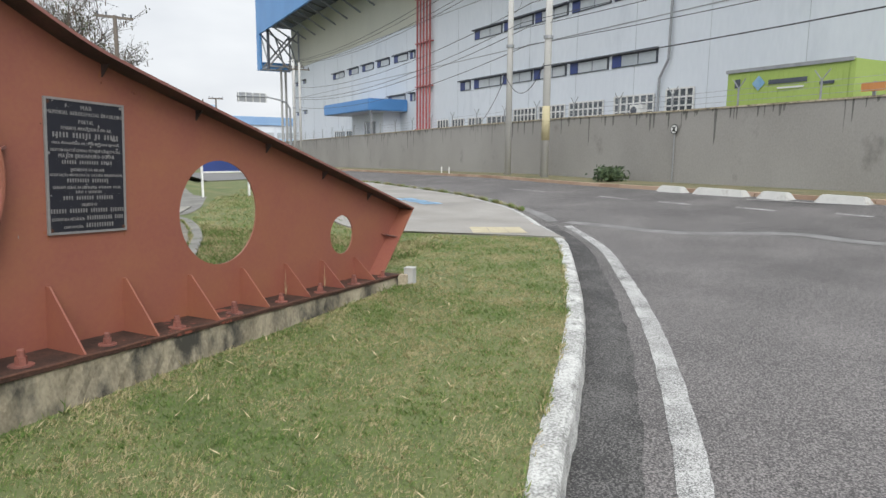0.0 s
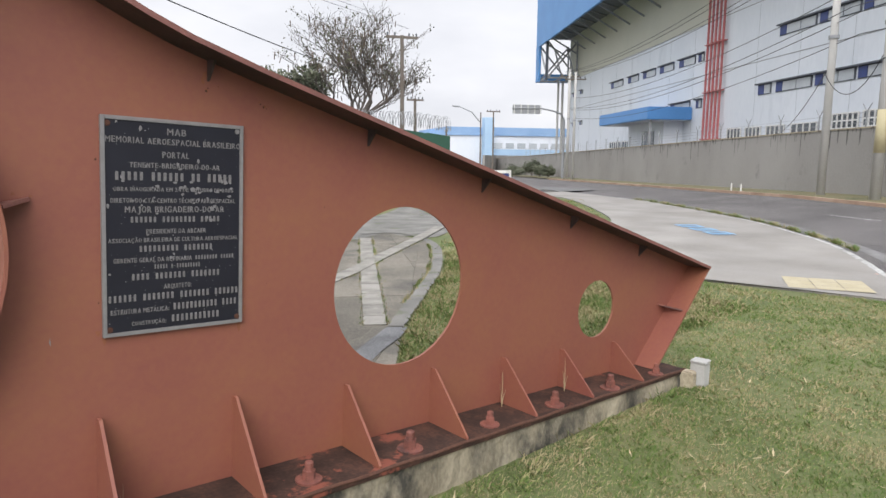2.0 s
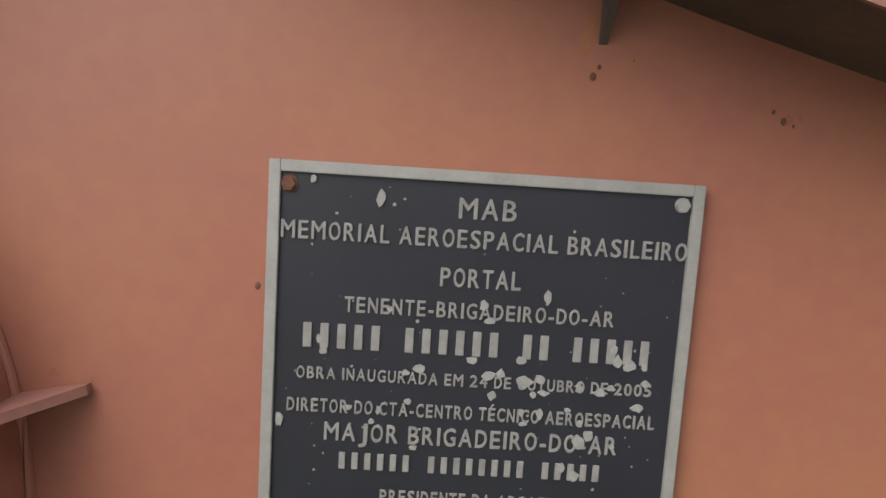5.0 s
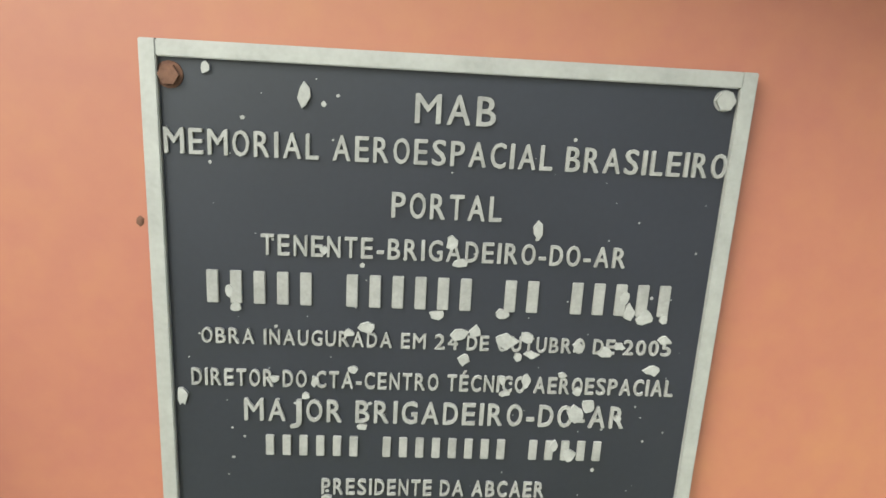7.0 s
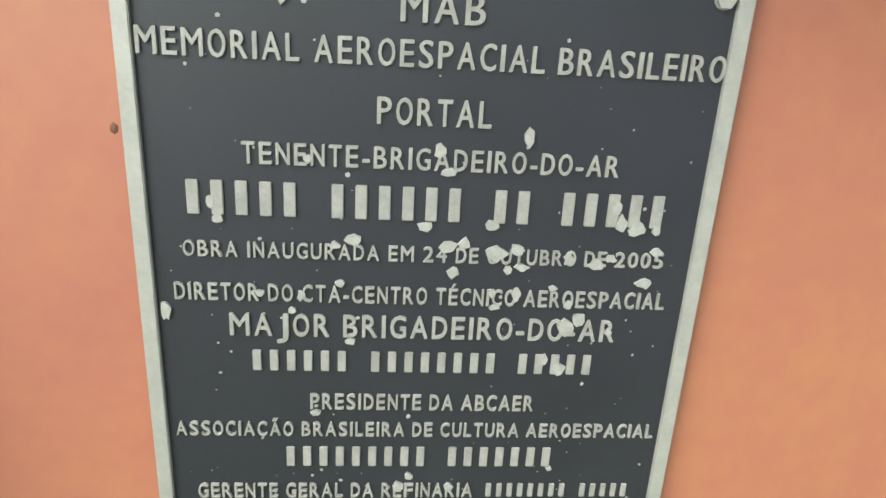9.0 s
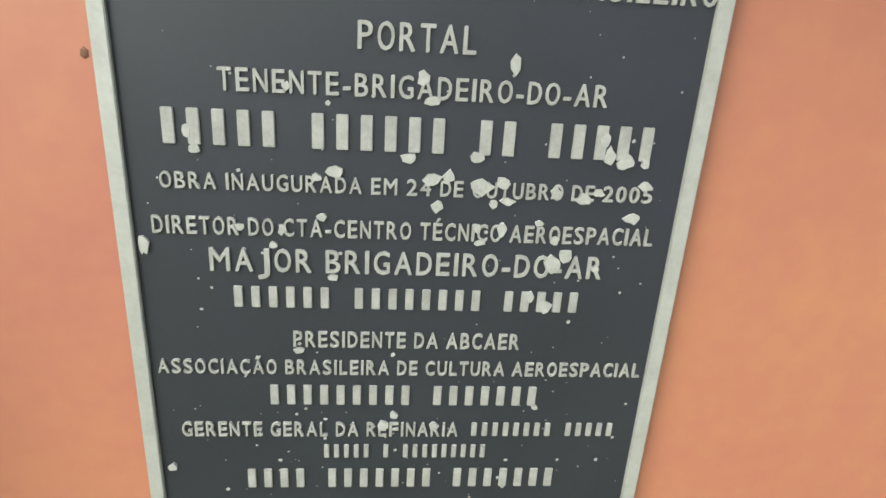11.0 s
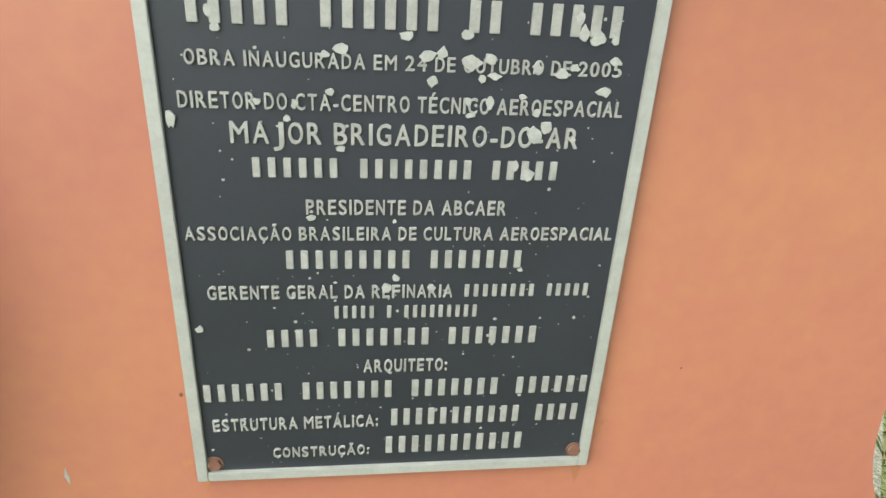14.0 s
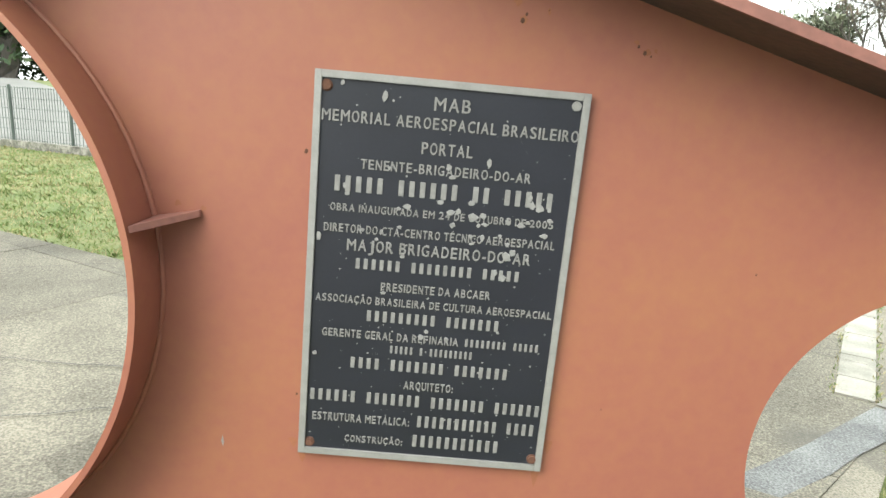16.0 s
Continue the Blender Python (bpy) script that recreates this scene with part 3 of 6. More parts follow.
for i in range(-5, 5):
    for j in range(-5, 5):
        w, h = 2.3, 1.9
        cell = [(i * w, j * h), ((i + 1) * w, j * h), ((i + 1) * w, (j + 1) * h), (i * w, (j + 1) * h)]
        ring = [(1.0 + ca * u - sa_ * v, 2.0 + sa_ * u + ca * v) for u, v in cell]
        for a, b in convex_edges:
            ring = clip_convex(ring, a, b) if ring else ring
        if len(ring) < 3:
            continue
        c = (sum(p[0] for p in ring) / len(ring), sum(p[1] for p in ring) / len(ring))
        if c[0] > -0.65:
            ring = clip_convex(ring, (6.9, 8.2), (-0.65, 3.45))
        else:
            ring = clip_convex(ring, (-0.65, 3.45), (-4.5, 5.6))
        if len(ring) >= 3 and abs(sum(p[0] * q[1] - q[0] * p[1] for p, q in zip(ring, ring[1:] + ring[:1]))) > 0.02:
            slab("slab", ring, 0.06, M_SLAB, patio, patio_z, 0.007, rnd.uniform(-0.003, 0.001))


def strip_tiles(thing, pts, width, length, mat, z, zf):
    line = smooth_line([(x, y, 0) for x, y in pts], 0.1)
    step = max(1, int(length / 0.1))
    for i in range(0, len(line) - step, step):
        a, b = line[i], line[i + step]
        d = (b - a).normalized()
        n = Vector((-d.y, d.x, 0)) * width / 2
        slab("slab", [(a + n).to_tuple()[:2], (a - n).to_tuple()[:2], (b - n).to_tuple()[:2], (b + n).to_tuple()[:2]][::-1], 0.05, mat, thing, zf, 0.006, z)


sa1 = empty("paved_strip", Matrix(), "pale cast concrete strip set in the patio", "paving", "pale patio strips", "structure")
strip_tiles(sa1, STRIP_A, 0.21, 0.5, M_STRIP, 0.01, patio_z)
sa2 = empty("paved_strip", Matrix(), "pale cast concrete strip crossing the patio", "paving", "pale patio strips", "structure")
strip_tiles(sa2, STRIP_B, 0.22, 0.8, M_STRIP, 0.016, patio_z)
band("patio_edging", smooth_line([(x, y, 0) for x, y in ((2.66, 2.16), (3.33, 2.78), (4.03, 3.42), (4.85, 4.2), (5.73, 5.2), (6.42, 6.1), (6.85, 6.95), (7.05, 7.6), (6.9, 8.05), (6.3, 8.2))], 0.12), -0.07, 0.08, 0.0235, M_EDGING, "grey concrete edging curving between patio and grass", "edging", lawn_z, 0.008, 12)
# the footpath that passes behind
NEAR = smooth_line([(x, y, 0) for x, y in ((2.6, 5.9), (4.6, 7.0), (6.2, 7.7), (6.9, 7.4), (7.2, 7.0), (8.6, 8.0), (10.2, 9.5), (12.2, 11.3))], 0.1)
FAR = smooth_line([(x, y, 0) for x, y in ((2.6, 7.0), (5.2, 8.3), (7.1, 9.5), (8.3, 10.9), (9.4, 11.5), (10.66, 12.0), (12.2, 12.2), (13.6, 12.9))], 0.1)
bm = bmesh.new()
rows = []
for i in range(61):
    p, q = NEAR[round(i / 60 * (len(NEAR) - 1))], FAR[round(i / 60 * (len(FAR) - 1))]
    rows.append([bm.verts.new((v.x, v.y, lawn_z(v.x, v.y) + 0.012)) for v in (p.lerp(q, k / 10) for k in range(11))])
for a, b in zip(rows, rows[1:]):
    for k in range(10):
        bm.faces.new((a[k], b[k], b[k + 1], a[k + 1]))
bmesh.ops.recalc_face_normals(bm, faces=bm.faces)
if sum(f.normal.z for f in bm.faces) < 0:
    bmesh.ops.reverse_faces(bm, faces=bm.faces)
tagged(finish(bm, "footpath", M_EDGING), "grey concrete footpath passing behind the patio", "path", "", "structure")
# grey cement patch and wandering cracks in the slabs
flat_patch("cement_patch", [(0.5, 0.86), (1.2, 1.27), (1.66, 1.55), (1.95, 1.74), (2.35, 2.03), (2.58, 2.19), (2.72, 2.07), (2.5, 1.87), (2.15, 1.65), (1.9, 1.46), (1.6, 1.28), (1.2, 1.04), (0.6, 0.7)], 0.0225, M_PATCH, "rough dark grey cement patch in the patio", "patch")
rnd = random.Random(15)
for k, (p, q) in enumerate((((3.05, 2.74), (2.6, 3.06)), ((5.0, 4.75), (4.3, 4.8)), ((1.7, 2.6), (2.4, 2.55)), ((3.0, 3.9), (1.9, 3.0)), ((-1.2, 1.9), (-4.0, 1.2)), ((-1.6, 2.3), (-4.6, 2.5)), ((-2.6, 4.6), (-5.2, 3.6)), ((7.9, 8.1), (6.9, 8.3)), ((6.6, 8.1), (5.2, 7.3)))):
    line, a, b = [], Vector((*p, 0)), Vector((*q, 0))
    n = max(6, int((b - a).length / 0.09))
    drift = Vector((0, 0, 0))
    for j in range(n + 1):
        line.append(a.lerp(b, j / n) + drift)
        drift = drift * 0.9 + Vector((rnd.uniform(-0.02, 0.02), rnd.uniform(-0.02, 0.02), 0))
    band("patio_crack", line, -0.003, 0.004, 0.03, M_GUTTER, "dark wandering crack in the patio concrete", "crack", lawn_z, 0.002, 30 + k)
bm = bmesh.new()
rows = []
for x in range(-75, 31, 3):
    y0, y1 = 15.5 + 0.1 * x + 0.03 * max(0, -12 - x), 31 + 0.1 * x + 1.15 * max(0, -12 - x)
    rows.append([bm.verts.new((x, y0 + (y1 - y0) * k / 12, max(lawn_z(x, y0 + (y1 - y0) * k / 12), -3.0) + hill(x, y0 + (y1 - y0) * k / 12) + 0.03)) for k in range(13)])
for a, b in zip(rows, rows[1:]):
    for k in range(12):
        bm.faces.new((a[k], b[k], b[k + 1], a[k + 1]))
tagged(finish(bm, "rear_road", M_REAR_ROAD), "grey asphalt road behind the wire fence", "road", "", "structure")
for k in range(8):
    x = -34 + 6 * k
    band("rear_lane_dash", [Vector((x + j * 0.5, 21 + 0.1 * (x + j * 0.5), 0)) for j in range(5)], -0.07, 0.07, 0.036, M_WHITE_LINE, "worn white dash on the rear road", "road marking", lambda x, y: max(lawn_z(x, y), -3.0) + hill(x, y))


# ---------- the steel portal ----------
portal = empty("steel_portal", TILT, "red oxide painted steel plate portal bolted to a concrete plinth", "monument")
TOP = [(-2.6, 3.6), (-1.6, 2.75), (-0.9, 2.28), (-0.48, 2.04), (-0.3, 1.955), (-0.14, 1.884), (0.0, 1.83), (0.2, 1.771), (0.66, 1.645), (3.72, 0.824)]
WY = 0.016       # the web's middle; the plaque's face is at y = 0
HOLES = [(-1.19, 1.13, 0.649), (1.056, 0.883, 0.378), (2.61, 0.615, 0.183)]
BASE_Z = 0.174   # top of the base plate
web = plate([(-2.6, BASE_Z)] + TOP + [(3.094, BASE_Z)], HOLES, 0.012, 96)
bmesh.ops.translate(web, vec=(0, WY, 0), verts=web.verts)
part("web_plate", web, M_STEEL, portal)


def flange(pts, y0, y1, thick):
    """A plate bent along a line in the x-z plane, its upper face on the line."""
    bm = bmesh.new()
    rows = []
    for i, (x, z) in enumerate(pts):
        a, b = pts[max(i - 1, 0)], pts[min(i + 1, len(pts) - 1)]
        d = Vector((b[0] - a[0], b[1] - a[1])).normalized()
        n = Vector((-d.y, d.x)) * thick
        rows.append([bm.verts.new(p) for p in ((x, y0, z), (x, y1, z), (x + n.x, y1, z + n.y), (x + n.x, y0, z + n.y))])
    for a, b in zip(rows, rows[1:]):
        for k in range(4):
            bm.faces.new((a[k], a[(k + 1) % 4], b[(k + 1) % 4], b[k]))
    bm.faces.new(rows[0])
    bm.faces.new(rows[-1][::-1])
    bmesh.ops.recalc_face_normals(bm, faces=bm.faces)
    return bm


top_pts = [(p.x, p.y) for p in smooth_line([(x, z, 0) for x, z in TOP], 0.12)]
# the whole flange takes the dark colour that paints in its underside's shade
part("top_flange", flange(top_pts, -0.157, 0.19, 0.017), M_FLANGE, portal, "flange coloured dark for the shade and grime of its underside")
part("flange_edge", flange(top_pts, -0.163, -0.157, 0.0185), M_EDGE, portal, "faded red painted edge of the flange")
part("end_flange", flange([(3.725, 0.832), (3.096, 0.176)], -0.15, 0.18, 0.013), M_STEEL, portal)


def ring_band(cx, cz, r, y0, y1, thick, a0=0, a1=360, steps=90):
    pts = [(cx + r * math.cos(radians(a0 + (a1 - a0) * k / steps)), cz + r * math.sin(radians(a0 + (a1 - a0) * k / steps))) for k in range(steps + 1)]
    return flange(pts, y0, y1, thick)


part("hole_rim", ring_band(-1.19, 1.13, 0.648, -0.108, 0.125, 0.012, 540, 180, 150), M_STEEL, portal)
part("weld_bead", tube([(-1.19 + 0.663 * math.cos(radians(a)), WY - 0.009, 1.13 + 0.663 * math.sin(radians(a))) for a in range(-150, 151, 5)], 0.006, 8), M_STEEL, portal)
part("diagonal_stiffener", flange([(-0.86, 1.64), (-0.7, 1.965), (-0.6, 2.19)], -0.15, WY, 0.014), M_STEEL, portal)


def gusset(x, h, y0, y1, z0=0.172, toe=0.03):
    """A triangular stiffener standing on the base plate, from the web out to its front."""
    bm = bmesh.new()
    ring = [(y1, z0), (y0, z0), (y0, z0 + 0.012), (y1 - toe, z0 + h), (y1, z0 + h)]
    for sx in (-0.006, 0.006):
        bm.faces.new([bm.verts.new((x + sx, y, z)) for y, z in ring])
    bm.verts.ensure_lookup_table()
    n = len(ring)
    for k in range(n):
        bm.faces.new((bm.verts[k], bm.verts[(k + 1) % n], bm.verts[n + (k + 1) % n], bm.verts[n + k]))
    bmesh.ops.recalc_face_normals(bm, faces=bm.faces)
    return bm


def front(x):
    return -0.325 + 0.02 * x


GUSSETS = ((-1.78, 0.4), (-1.27, 0.385), (-0.763, 0.37), (-0.266, 0.352), (0.225, 0.338), (0.745, 0.292), (1.258, 0.283), (1.768, 0.26), (2.275, 0.233), (2.81, 0.206))
for x, h in GUSSETS:
    part("gusset", gusset(x, h, front(x) + 0.028, WY - 0.006), M_STEEL, portal)
bm = bmesh.new()
for x0, x1 in ((-2.6, 3.32),):
    vs = [(x0, front(x0)), (x1, front(x1)), (x1, 0.4), (x0, 0.4)]
    lo, up = [bm.verts.new((x, y, 0.15)) for x, y in vs], [bm.verts.new((x, y, 0.173)) for x, y in vs]
    bm.faces.new(up)
    bm.faces.new(lo[::-1])
    for k in range(4):
        bm.faces.new((lo[k], lo[(k + 1) % 4], up[(k + 1) % 4], up[k]))
bmesh.ops.bevel(bm, geom=bm.edges[:], offset=0.003, segments=1, affect="EDGES")
part("base_plate", bm, M_DIRTY, portal, "grimy dark base plate with flaking red paint")
part("edge_bead", tube([(x / 10, front(x / 10) + 0.004, 0.176 + 0.003 * math.sin(x * 1.7)) for x in range(-26, 34)], 0.008, 6), M_RUST, portal)
# plinth with a rough face
bm = bmesh.new()
rnd = random.Random(3)
rows = []
for i in range(120):
    x = -2.65 + i * 0.05
    y = front(x) + 0.012
    rows.append([bm.verts.new((x, y + rnd.uniform(-0.006, 0.006) - dy, z + rnd.uniform(-0.004, 0.004))) for dy, z in ((0.03, -0.45), (0.022, -0.15), (0.012, -0.04), (0.006, 0.04), (0.0, 0.11), (-0.004, 0.148))] + [bm.verts.new((x, 0.42, 0.148)), bm.verts.new((x, 0.42, -0.45))])
for a, b in zip(rows, rows[1:]):
    for k in range(7):
        bm.faces.new((a[k], a[k + 1], b[k + 1], b[k]))
bm.faces.new(rows[0])
bm.faces.new(rows[-1][::-1])
bmesh.ops.recalc_face_normals(bm, faces=bm.faces)
part("plinth", bm, M_BASE, portal, "stained cream cracked concrete plinth")


def bolt(x, y, z, s=1.0):
    """A washer, a hexagonal nut and the bolt's end on the base plate."""
    bm = bmesh.new()
    add_tube(bm, [(x, y, z), (x, y, z + 0.008)], 0.055 * s, 20)
    add_tube(bm, [(x, y, z + 0.008), (x, y, z + 0.045 * s)], 0.027 * s, 6)
    add_tube(bm, [(x, y, z + 0.045 * s), (x, y, z + 0.075 * s), (x, y, z + 0.08 * s)], [0.018 * s, 0.018 * s, 0.014 * s], 12)
    bmesh.ops.recalc_face_normals(bm, faces=bm.faces)
    return bm


BAYS = [x for x, h in GUSSETS] + [3.3]
for k in range(len(GUSSETS)):
    x = (BAYS[k] + BAYS[k + 1]) / 2 - 0.035
    part("anchor_bolt", bolt(x, -0.2, 0.173, 1.0 + 0.1 * ((k * 7) % 3 - 1)), M_STEEL_WORN, portal, "rusty painted anchor bolt")
for x in (0.12, 0.835, 1.55, 2.3, 3.05):
    z = 1.655 + (x - 0.66) * (0.828 - 1.655) / 3.06 - 0.004
    bm = bmesh.new()
    for s in (-0.005, 0.005):
        bm.faces.new([bm.verts.new(p) for p in ((x + s, WY - 0.006, z - 0.002), (x + s, -0.055, z - 0.002), (x + s, -0.05, z - 0.01), (x + s, WY - 0.006, z - 0.075))])
    bm.verts.ensure_lookup_table()
    for k in range(4):
        bm.faces.new((bm.verts[k], bm.verts[(k + 1) % 4], bm.verts[4 + (k + 1) % 4], bm.verts[4 + k]))
    bmesh.ops.recalc_face_normals(bm, faces=bm.faces)
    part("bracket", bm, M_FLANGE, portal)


def blade_plate(p, q, y0, y1, t=0.008):
    """A small stiffener along p to q in the x-z plane, tapering towards q."""
    bm = bmesh.new()
    d = Vector((q[0] - p[0], q[1] - p[1])).normalized()
    n = Vector((-d.y, d.x)) * t / 2
    for s in (-1, 1):
        bm.faces.new([bm.verts.new(v) for v in ((p[0] + s * n.x, y0, p[1] + s * n.y), (p[0] + s * n.x, y1, p[1] + s * n.y), (q[0] + s * n.x, y1, q[1] + s * n.y), (q[0] + s * n.x, y1 - 0.012, q[1] + s * n.y))])
    bm.verts.ensure_lookup_table()
    for k in range(4):
        bm.faces.new((bm.verts[k], bm.verts[(k + 1) % 4], bm.verts[4 + (k + 1) % 4], bm.verts[4 + k]))
    bmesh.ops.recalc_face_normals(bm, faces=bm.faces)
    return bm


part("rim_stiffener", blade_plate((-0.54, 1.268), (-0.455, 1.286), -0.105, WY - 0.006, 0.012), M_EDGE, portal)
part("rim_stiffener", blade_plate((-0.71, 1.935), (-0.63, 1.87), -0.13, WY - 0.006, 0.012), M_STEEL_WORN, portal)
part("rim_stiffener", blade_plate((3.43, 0.545), (3.33, 0.575), -0.13, WY - 0.006, 0.01), M_STEEL_WORN, portal)
for k, (x, z, r) in enumerate(((0.112, 1.686, 0.007), (0.118, 1.697, 0.004), (0.157, 1.707, 0.003), (0.338, 1.65, 0.006), (0.325, 1.66, 0.004), (0.35, 1.645, 0.003), (0.62, 1.26, 0.003), (-0.262, 1.42, 0.006), (-0.26, 0.93, 0.004), (0.36, 0.95, 0.002))):
    bm = bmesh.new()
    bmesh.ops.create_icosphere(bm, subdivisions=1, radius=r * 0.65, matrix=Matrix.Translation((x, WY - 0.006, z)) @ Matrix.Diagonal((1, 0.3, 1.3, 1)))
    part("rust_blister", bm, M_RUST, portal)

bm = bmesh.new()
bm.faces.new([bm.verts.new((x, WY - 0.0065, z)) for x, z in ((-0.411, 0.812), (-0.408, 0.826), (-0.405, 0.81), (-0.4065, 0.798))])
part("paint_chip", bm, M_FLAKE, portal, "pale chip in the paint")


def blotch(x, z, r, stretch, seed):
    """A thin ragged rust blotch on the web."""
    g = random.Random(seed)
    b = bmesh.new()
    b.faces.new([b.verts.new((x + r * g.uniform(0.4, 1.1) * math.cos(-a * 0.5236), WY - 0.0064, z + r * stretch * g.uniform(0.4, 1.1) * math.sin(-a * 0.5236))) for a in range(12)])
    return b


for k, (x, z, r, st) in enumerate(((0.099, 1.722, 0.012, 1.7), (0.108, 1.745, 0.01, 2.0), (0.114, 1.688, 0.009, 1.0), (0.158, 1.706, 0.004, 2.2), (0.321, 1.667, 0.006, 1.2), (0.343, 1.652, 0.009, 0.9), (0.357, 1.655, 0.005, 1.0), (0.84, 1.524, 0.008, 0.6), (0.85, 1.545, 0.006, 1.5), (-0.452, 1.295, 0.008, 0.7), (-0.5, 1.3, 0.01, 0.7))):
    part("rust_stain", blotch(x, z, r, st, 200 + k), M_RUST_WASH, portal)

# rust weeping at the plaque's lower corners and grime along the rim
rnd = random.Random(31)
for x, z, h in ((-0.243, 0.806, 0.03), (0.243, 0.806, 0.045), (-0.262, 0.83, 0.02), (-0.2, 0.806, 0.012), (0.262, 0.87, 0.03)):
    bm = bmesh.new()
    vs = [(x - 0.012, z), (x - 0.004, z + 0.003), (x + 0.009, z), (x + 0.005, z - h * 0.6), (x, z - h)]
    bm.faces.new([bm.verts.new((a, WY - 0.0066, b)) for a, b in vs])
    part("rust_stain", bm, M_RUST_WASH, portal)

# a white-painted cable box at the end of the plinth
box_t = empty("junction_box", Matrix.Translation((3.38, -0.32, -0.11)) @ Matrix.Rotation(radians(8), 4, "Z"), "small worn white box standing in the grass", "box")
part("body", box((-0.05, -0.05, -0.05), (0.05, 0.05, 0.19), None, 0.006), M_BARRIER, box_t)
part("lid", box((-0.055, -0.055, 0.19), (0.055, 0.055, 0.202), None, 0.004), M_BARRIER, box_t)
part("side_block", box((-0.13, 0.0, -0.05), (-0.055, 0.09, 0.14), None, 0.008), M_PLINTH, box_t, "stained grey concrete block")

# a dry weed grown up by the gussets
rnd = random.Random(8)
weed = empty("dry_weed", TILT @ Matrix.Translation((2.22, -0.08, 0.174)), "dry straw-coloured weed growing on the base plate", "weed")
M_STRAW = surface("straw", [(0.34, 0.27, 0.15), (0.46, 0.38, 0.24)], 0.9, 0, 20, 90, 0.0, per_object=0.3)
for k in range(6):
    a, h = rnd.uniform(0, 6.28), rnd.uniform(0.06, 0.21)
    r = rnd.uniform(0.005, 0.035)
    part("stem", tube([(0, 0, 0), (r * 0.4 * math.cos(a), r * 0.4 * math.sin(a), h * 0.6), (r * math.cos(a), r * math.sin(a), h)], [0.0016, 0.0012, 0.0007], 5), M_STRAW, weed)
weed2 = copy_thing(weed, TILT @ Matrix.Translation((1.72, -0.05, 0.174)))
weed3 = copy_thing(weed, TILT @ Matrix.Translation((-0.2, -0.03, 0.174)) @ Matrix.Diagonal((0.5, 0.5, 0.5, 1)))

# ---------- the plaque ----------
plaque = empty("plaque", TILT, "black cast plaque with raised silver letters and aluminium frame, paint flaking", "plaque")
X0, X1, Z0, Z1 = -0.25, 0.25, 0.808, 1.57
part("panel", box((X0 + 0.01, -0.001, Z0 + 0.01), (X1 - 0.01, 0.0095, Z1 - 0.01)), M_PLAQUE, plaque, "black enamelled plate")
FW = 0.0135
for lo, hi in (((X0, -0.006, Z0), (X0 + FW, 0.0095, Z1)), ((X1 - FW, -0.006, Z0), (X1, 0.0095, Z1)), ((X0 + FW, -0.006, Z1 - FW), (X1 - FW, 0.0095, Z1)), ((X0 + FW, -0.006, Z0), (X1 - FW, 0.0095, Z0 + FW))):
    part("frame_bar", box(lo, hi, None, 0.0009), M_ALU, plaque, "dull aluminium frame")
for x, z, m in ((-0.228, 1.543, M_RUST), (0.226, 1.546, M_ALU), (-0.228, 0.833, M_RUST), (0.23, 0.833, M_RUST)):
    bm = bmesh.new()
    add_tube(bm, [(x, -0.001, z), (x, -0.006, z)], 0.0085, 6)
    add_tube(bm, [(x, -0.001, z), (x, -0.0022, z)], 0.0108 if m is M_RUST else 0.009, 16)
    bmesh.ops.recalc_face_normals(bm, faces=bm.faces)
    part("screw", bm, m, plaque)


def text_mesh(text, bold=0.0):
    cu = bpy.data.curves.new("text", "FONT")
    cu.body, cu.size, cu.extrude, cu.offset, cu.space_character = text, 1.0, 0.03, bold, 1.32
    cu.resolution_u = 3
    ob = bpy.data.objects.new("text", cu)
    me = bpy.data.meshes.new_from_object(ob)
    bpy.data.objects.remove(ob)
    bpy.data.curves.remove(cu)
    return me


cap = max(v.co.y for v in text_mesh("H").vertices)
# the plaque's letters are cut to a nearly even width: widths in cap heights
WIDE = {"M": 0.84, "A": 0.76, "V": 0.74, "O": 0.7, "Q": 0.72, "Ã": 0.76, "Á": 0.76, "G": 0.7, "E": 0.58, "É": 0.58, "L": 0.54, "T": 0.62, "S": 0.6, "I": 0.15, "J": 0.5, "-": 0.34, ":": 0.15, "P": 0.6, "B": 0.62}
glyphs = {}


def glyph(ch):
    """One letter's points and faces, from 0 to 1 across and in cap heights up."""
    if ch not in glyphs:
        me = text_mesh(ch)
        lo, hi = min(v.co.x for v in me.vertices), max(v.co.x for v in me.vertices)
        glyphs[ch] = ([((v.co.x - lo) / (hi - lo), v.co.y / cap, v.co.z / 0.03 * 0.5 + 0.5) for v in me.vertices], [tuple(p.vertices) for p in me.polygons])
        bpy.data.meshes.remove(me)
    return glyphs[ch]


def lettering(text, xa, xb, z, h):
    """One raised line of capitals between xa and xb, standing on z, with capitals h high."""
    places, u = [], 0.0
    for ch in text:
        if ch == " ":
            u += 0.42
            continue
        w = WIDE.get(ch, 0.66)
        places.append((ch, u, w))
        u += w + 0.24
    k = (xb - xa) / (u - 0.24)
    verts, faces = [], []
    for ch, at, w in places:
        pts, polys = glyph(ch)
        for dx, dz, dy in ((0.0, 0.0, 0.0), (0.035, 0.02, 0.0001)):     # struck twice, so that the strokes are heavier
            n = len(verts)
            verts += [(xa + (at + p * w) * k + dx * h, -0.001 - 0.0026 * d + dy, z + q * h + dz * h) for p, q, d in pts]
            faces += [tuple(i + n for i in f) for f in polys]
    me = bpy.data.meshes.new("lettering")
    me.from_pydata(verts, [], faces)
    me.materials.append(M_LETTER)
    ob = new("lettering", me)
    ob.parent, ob["label"] = plaque, "raised silver lettering"


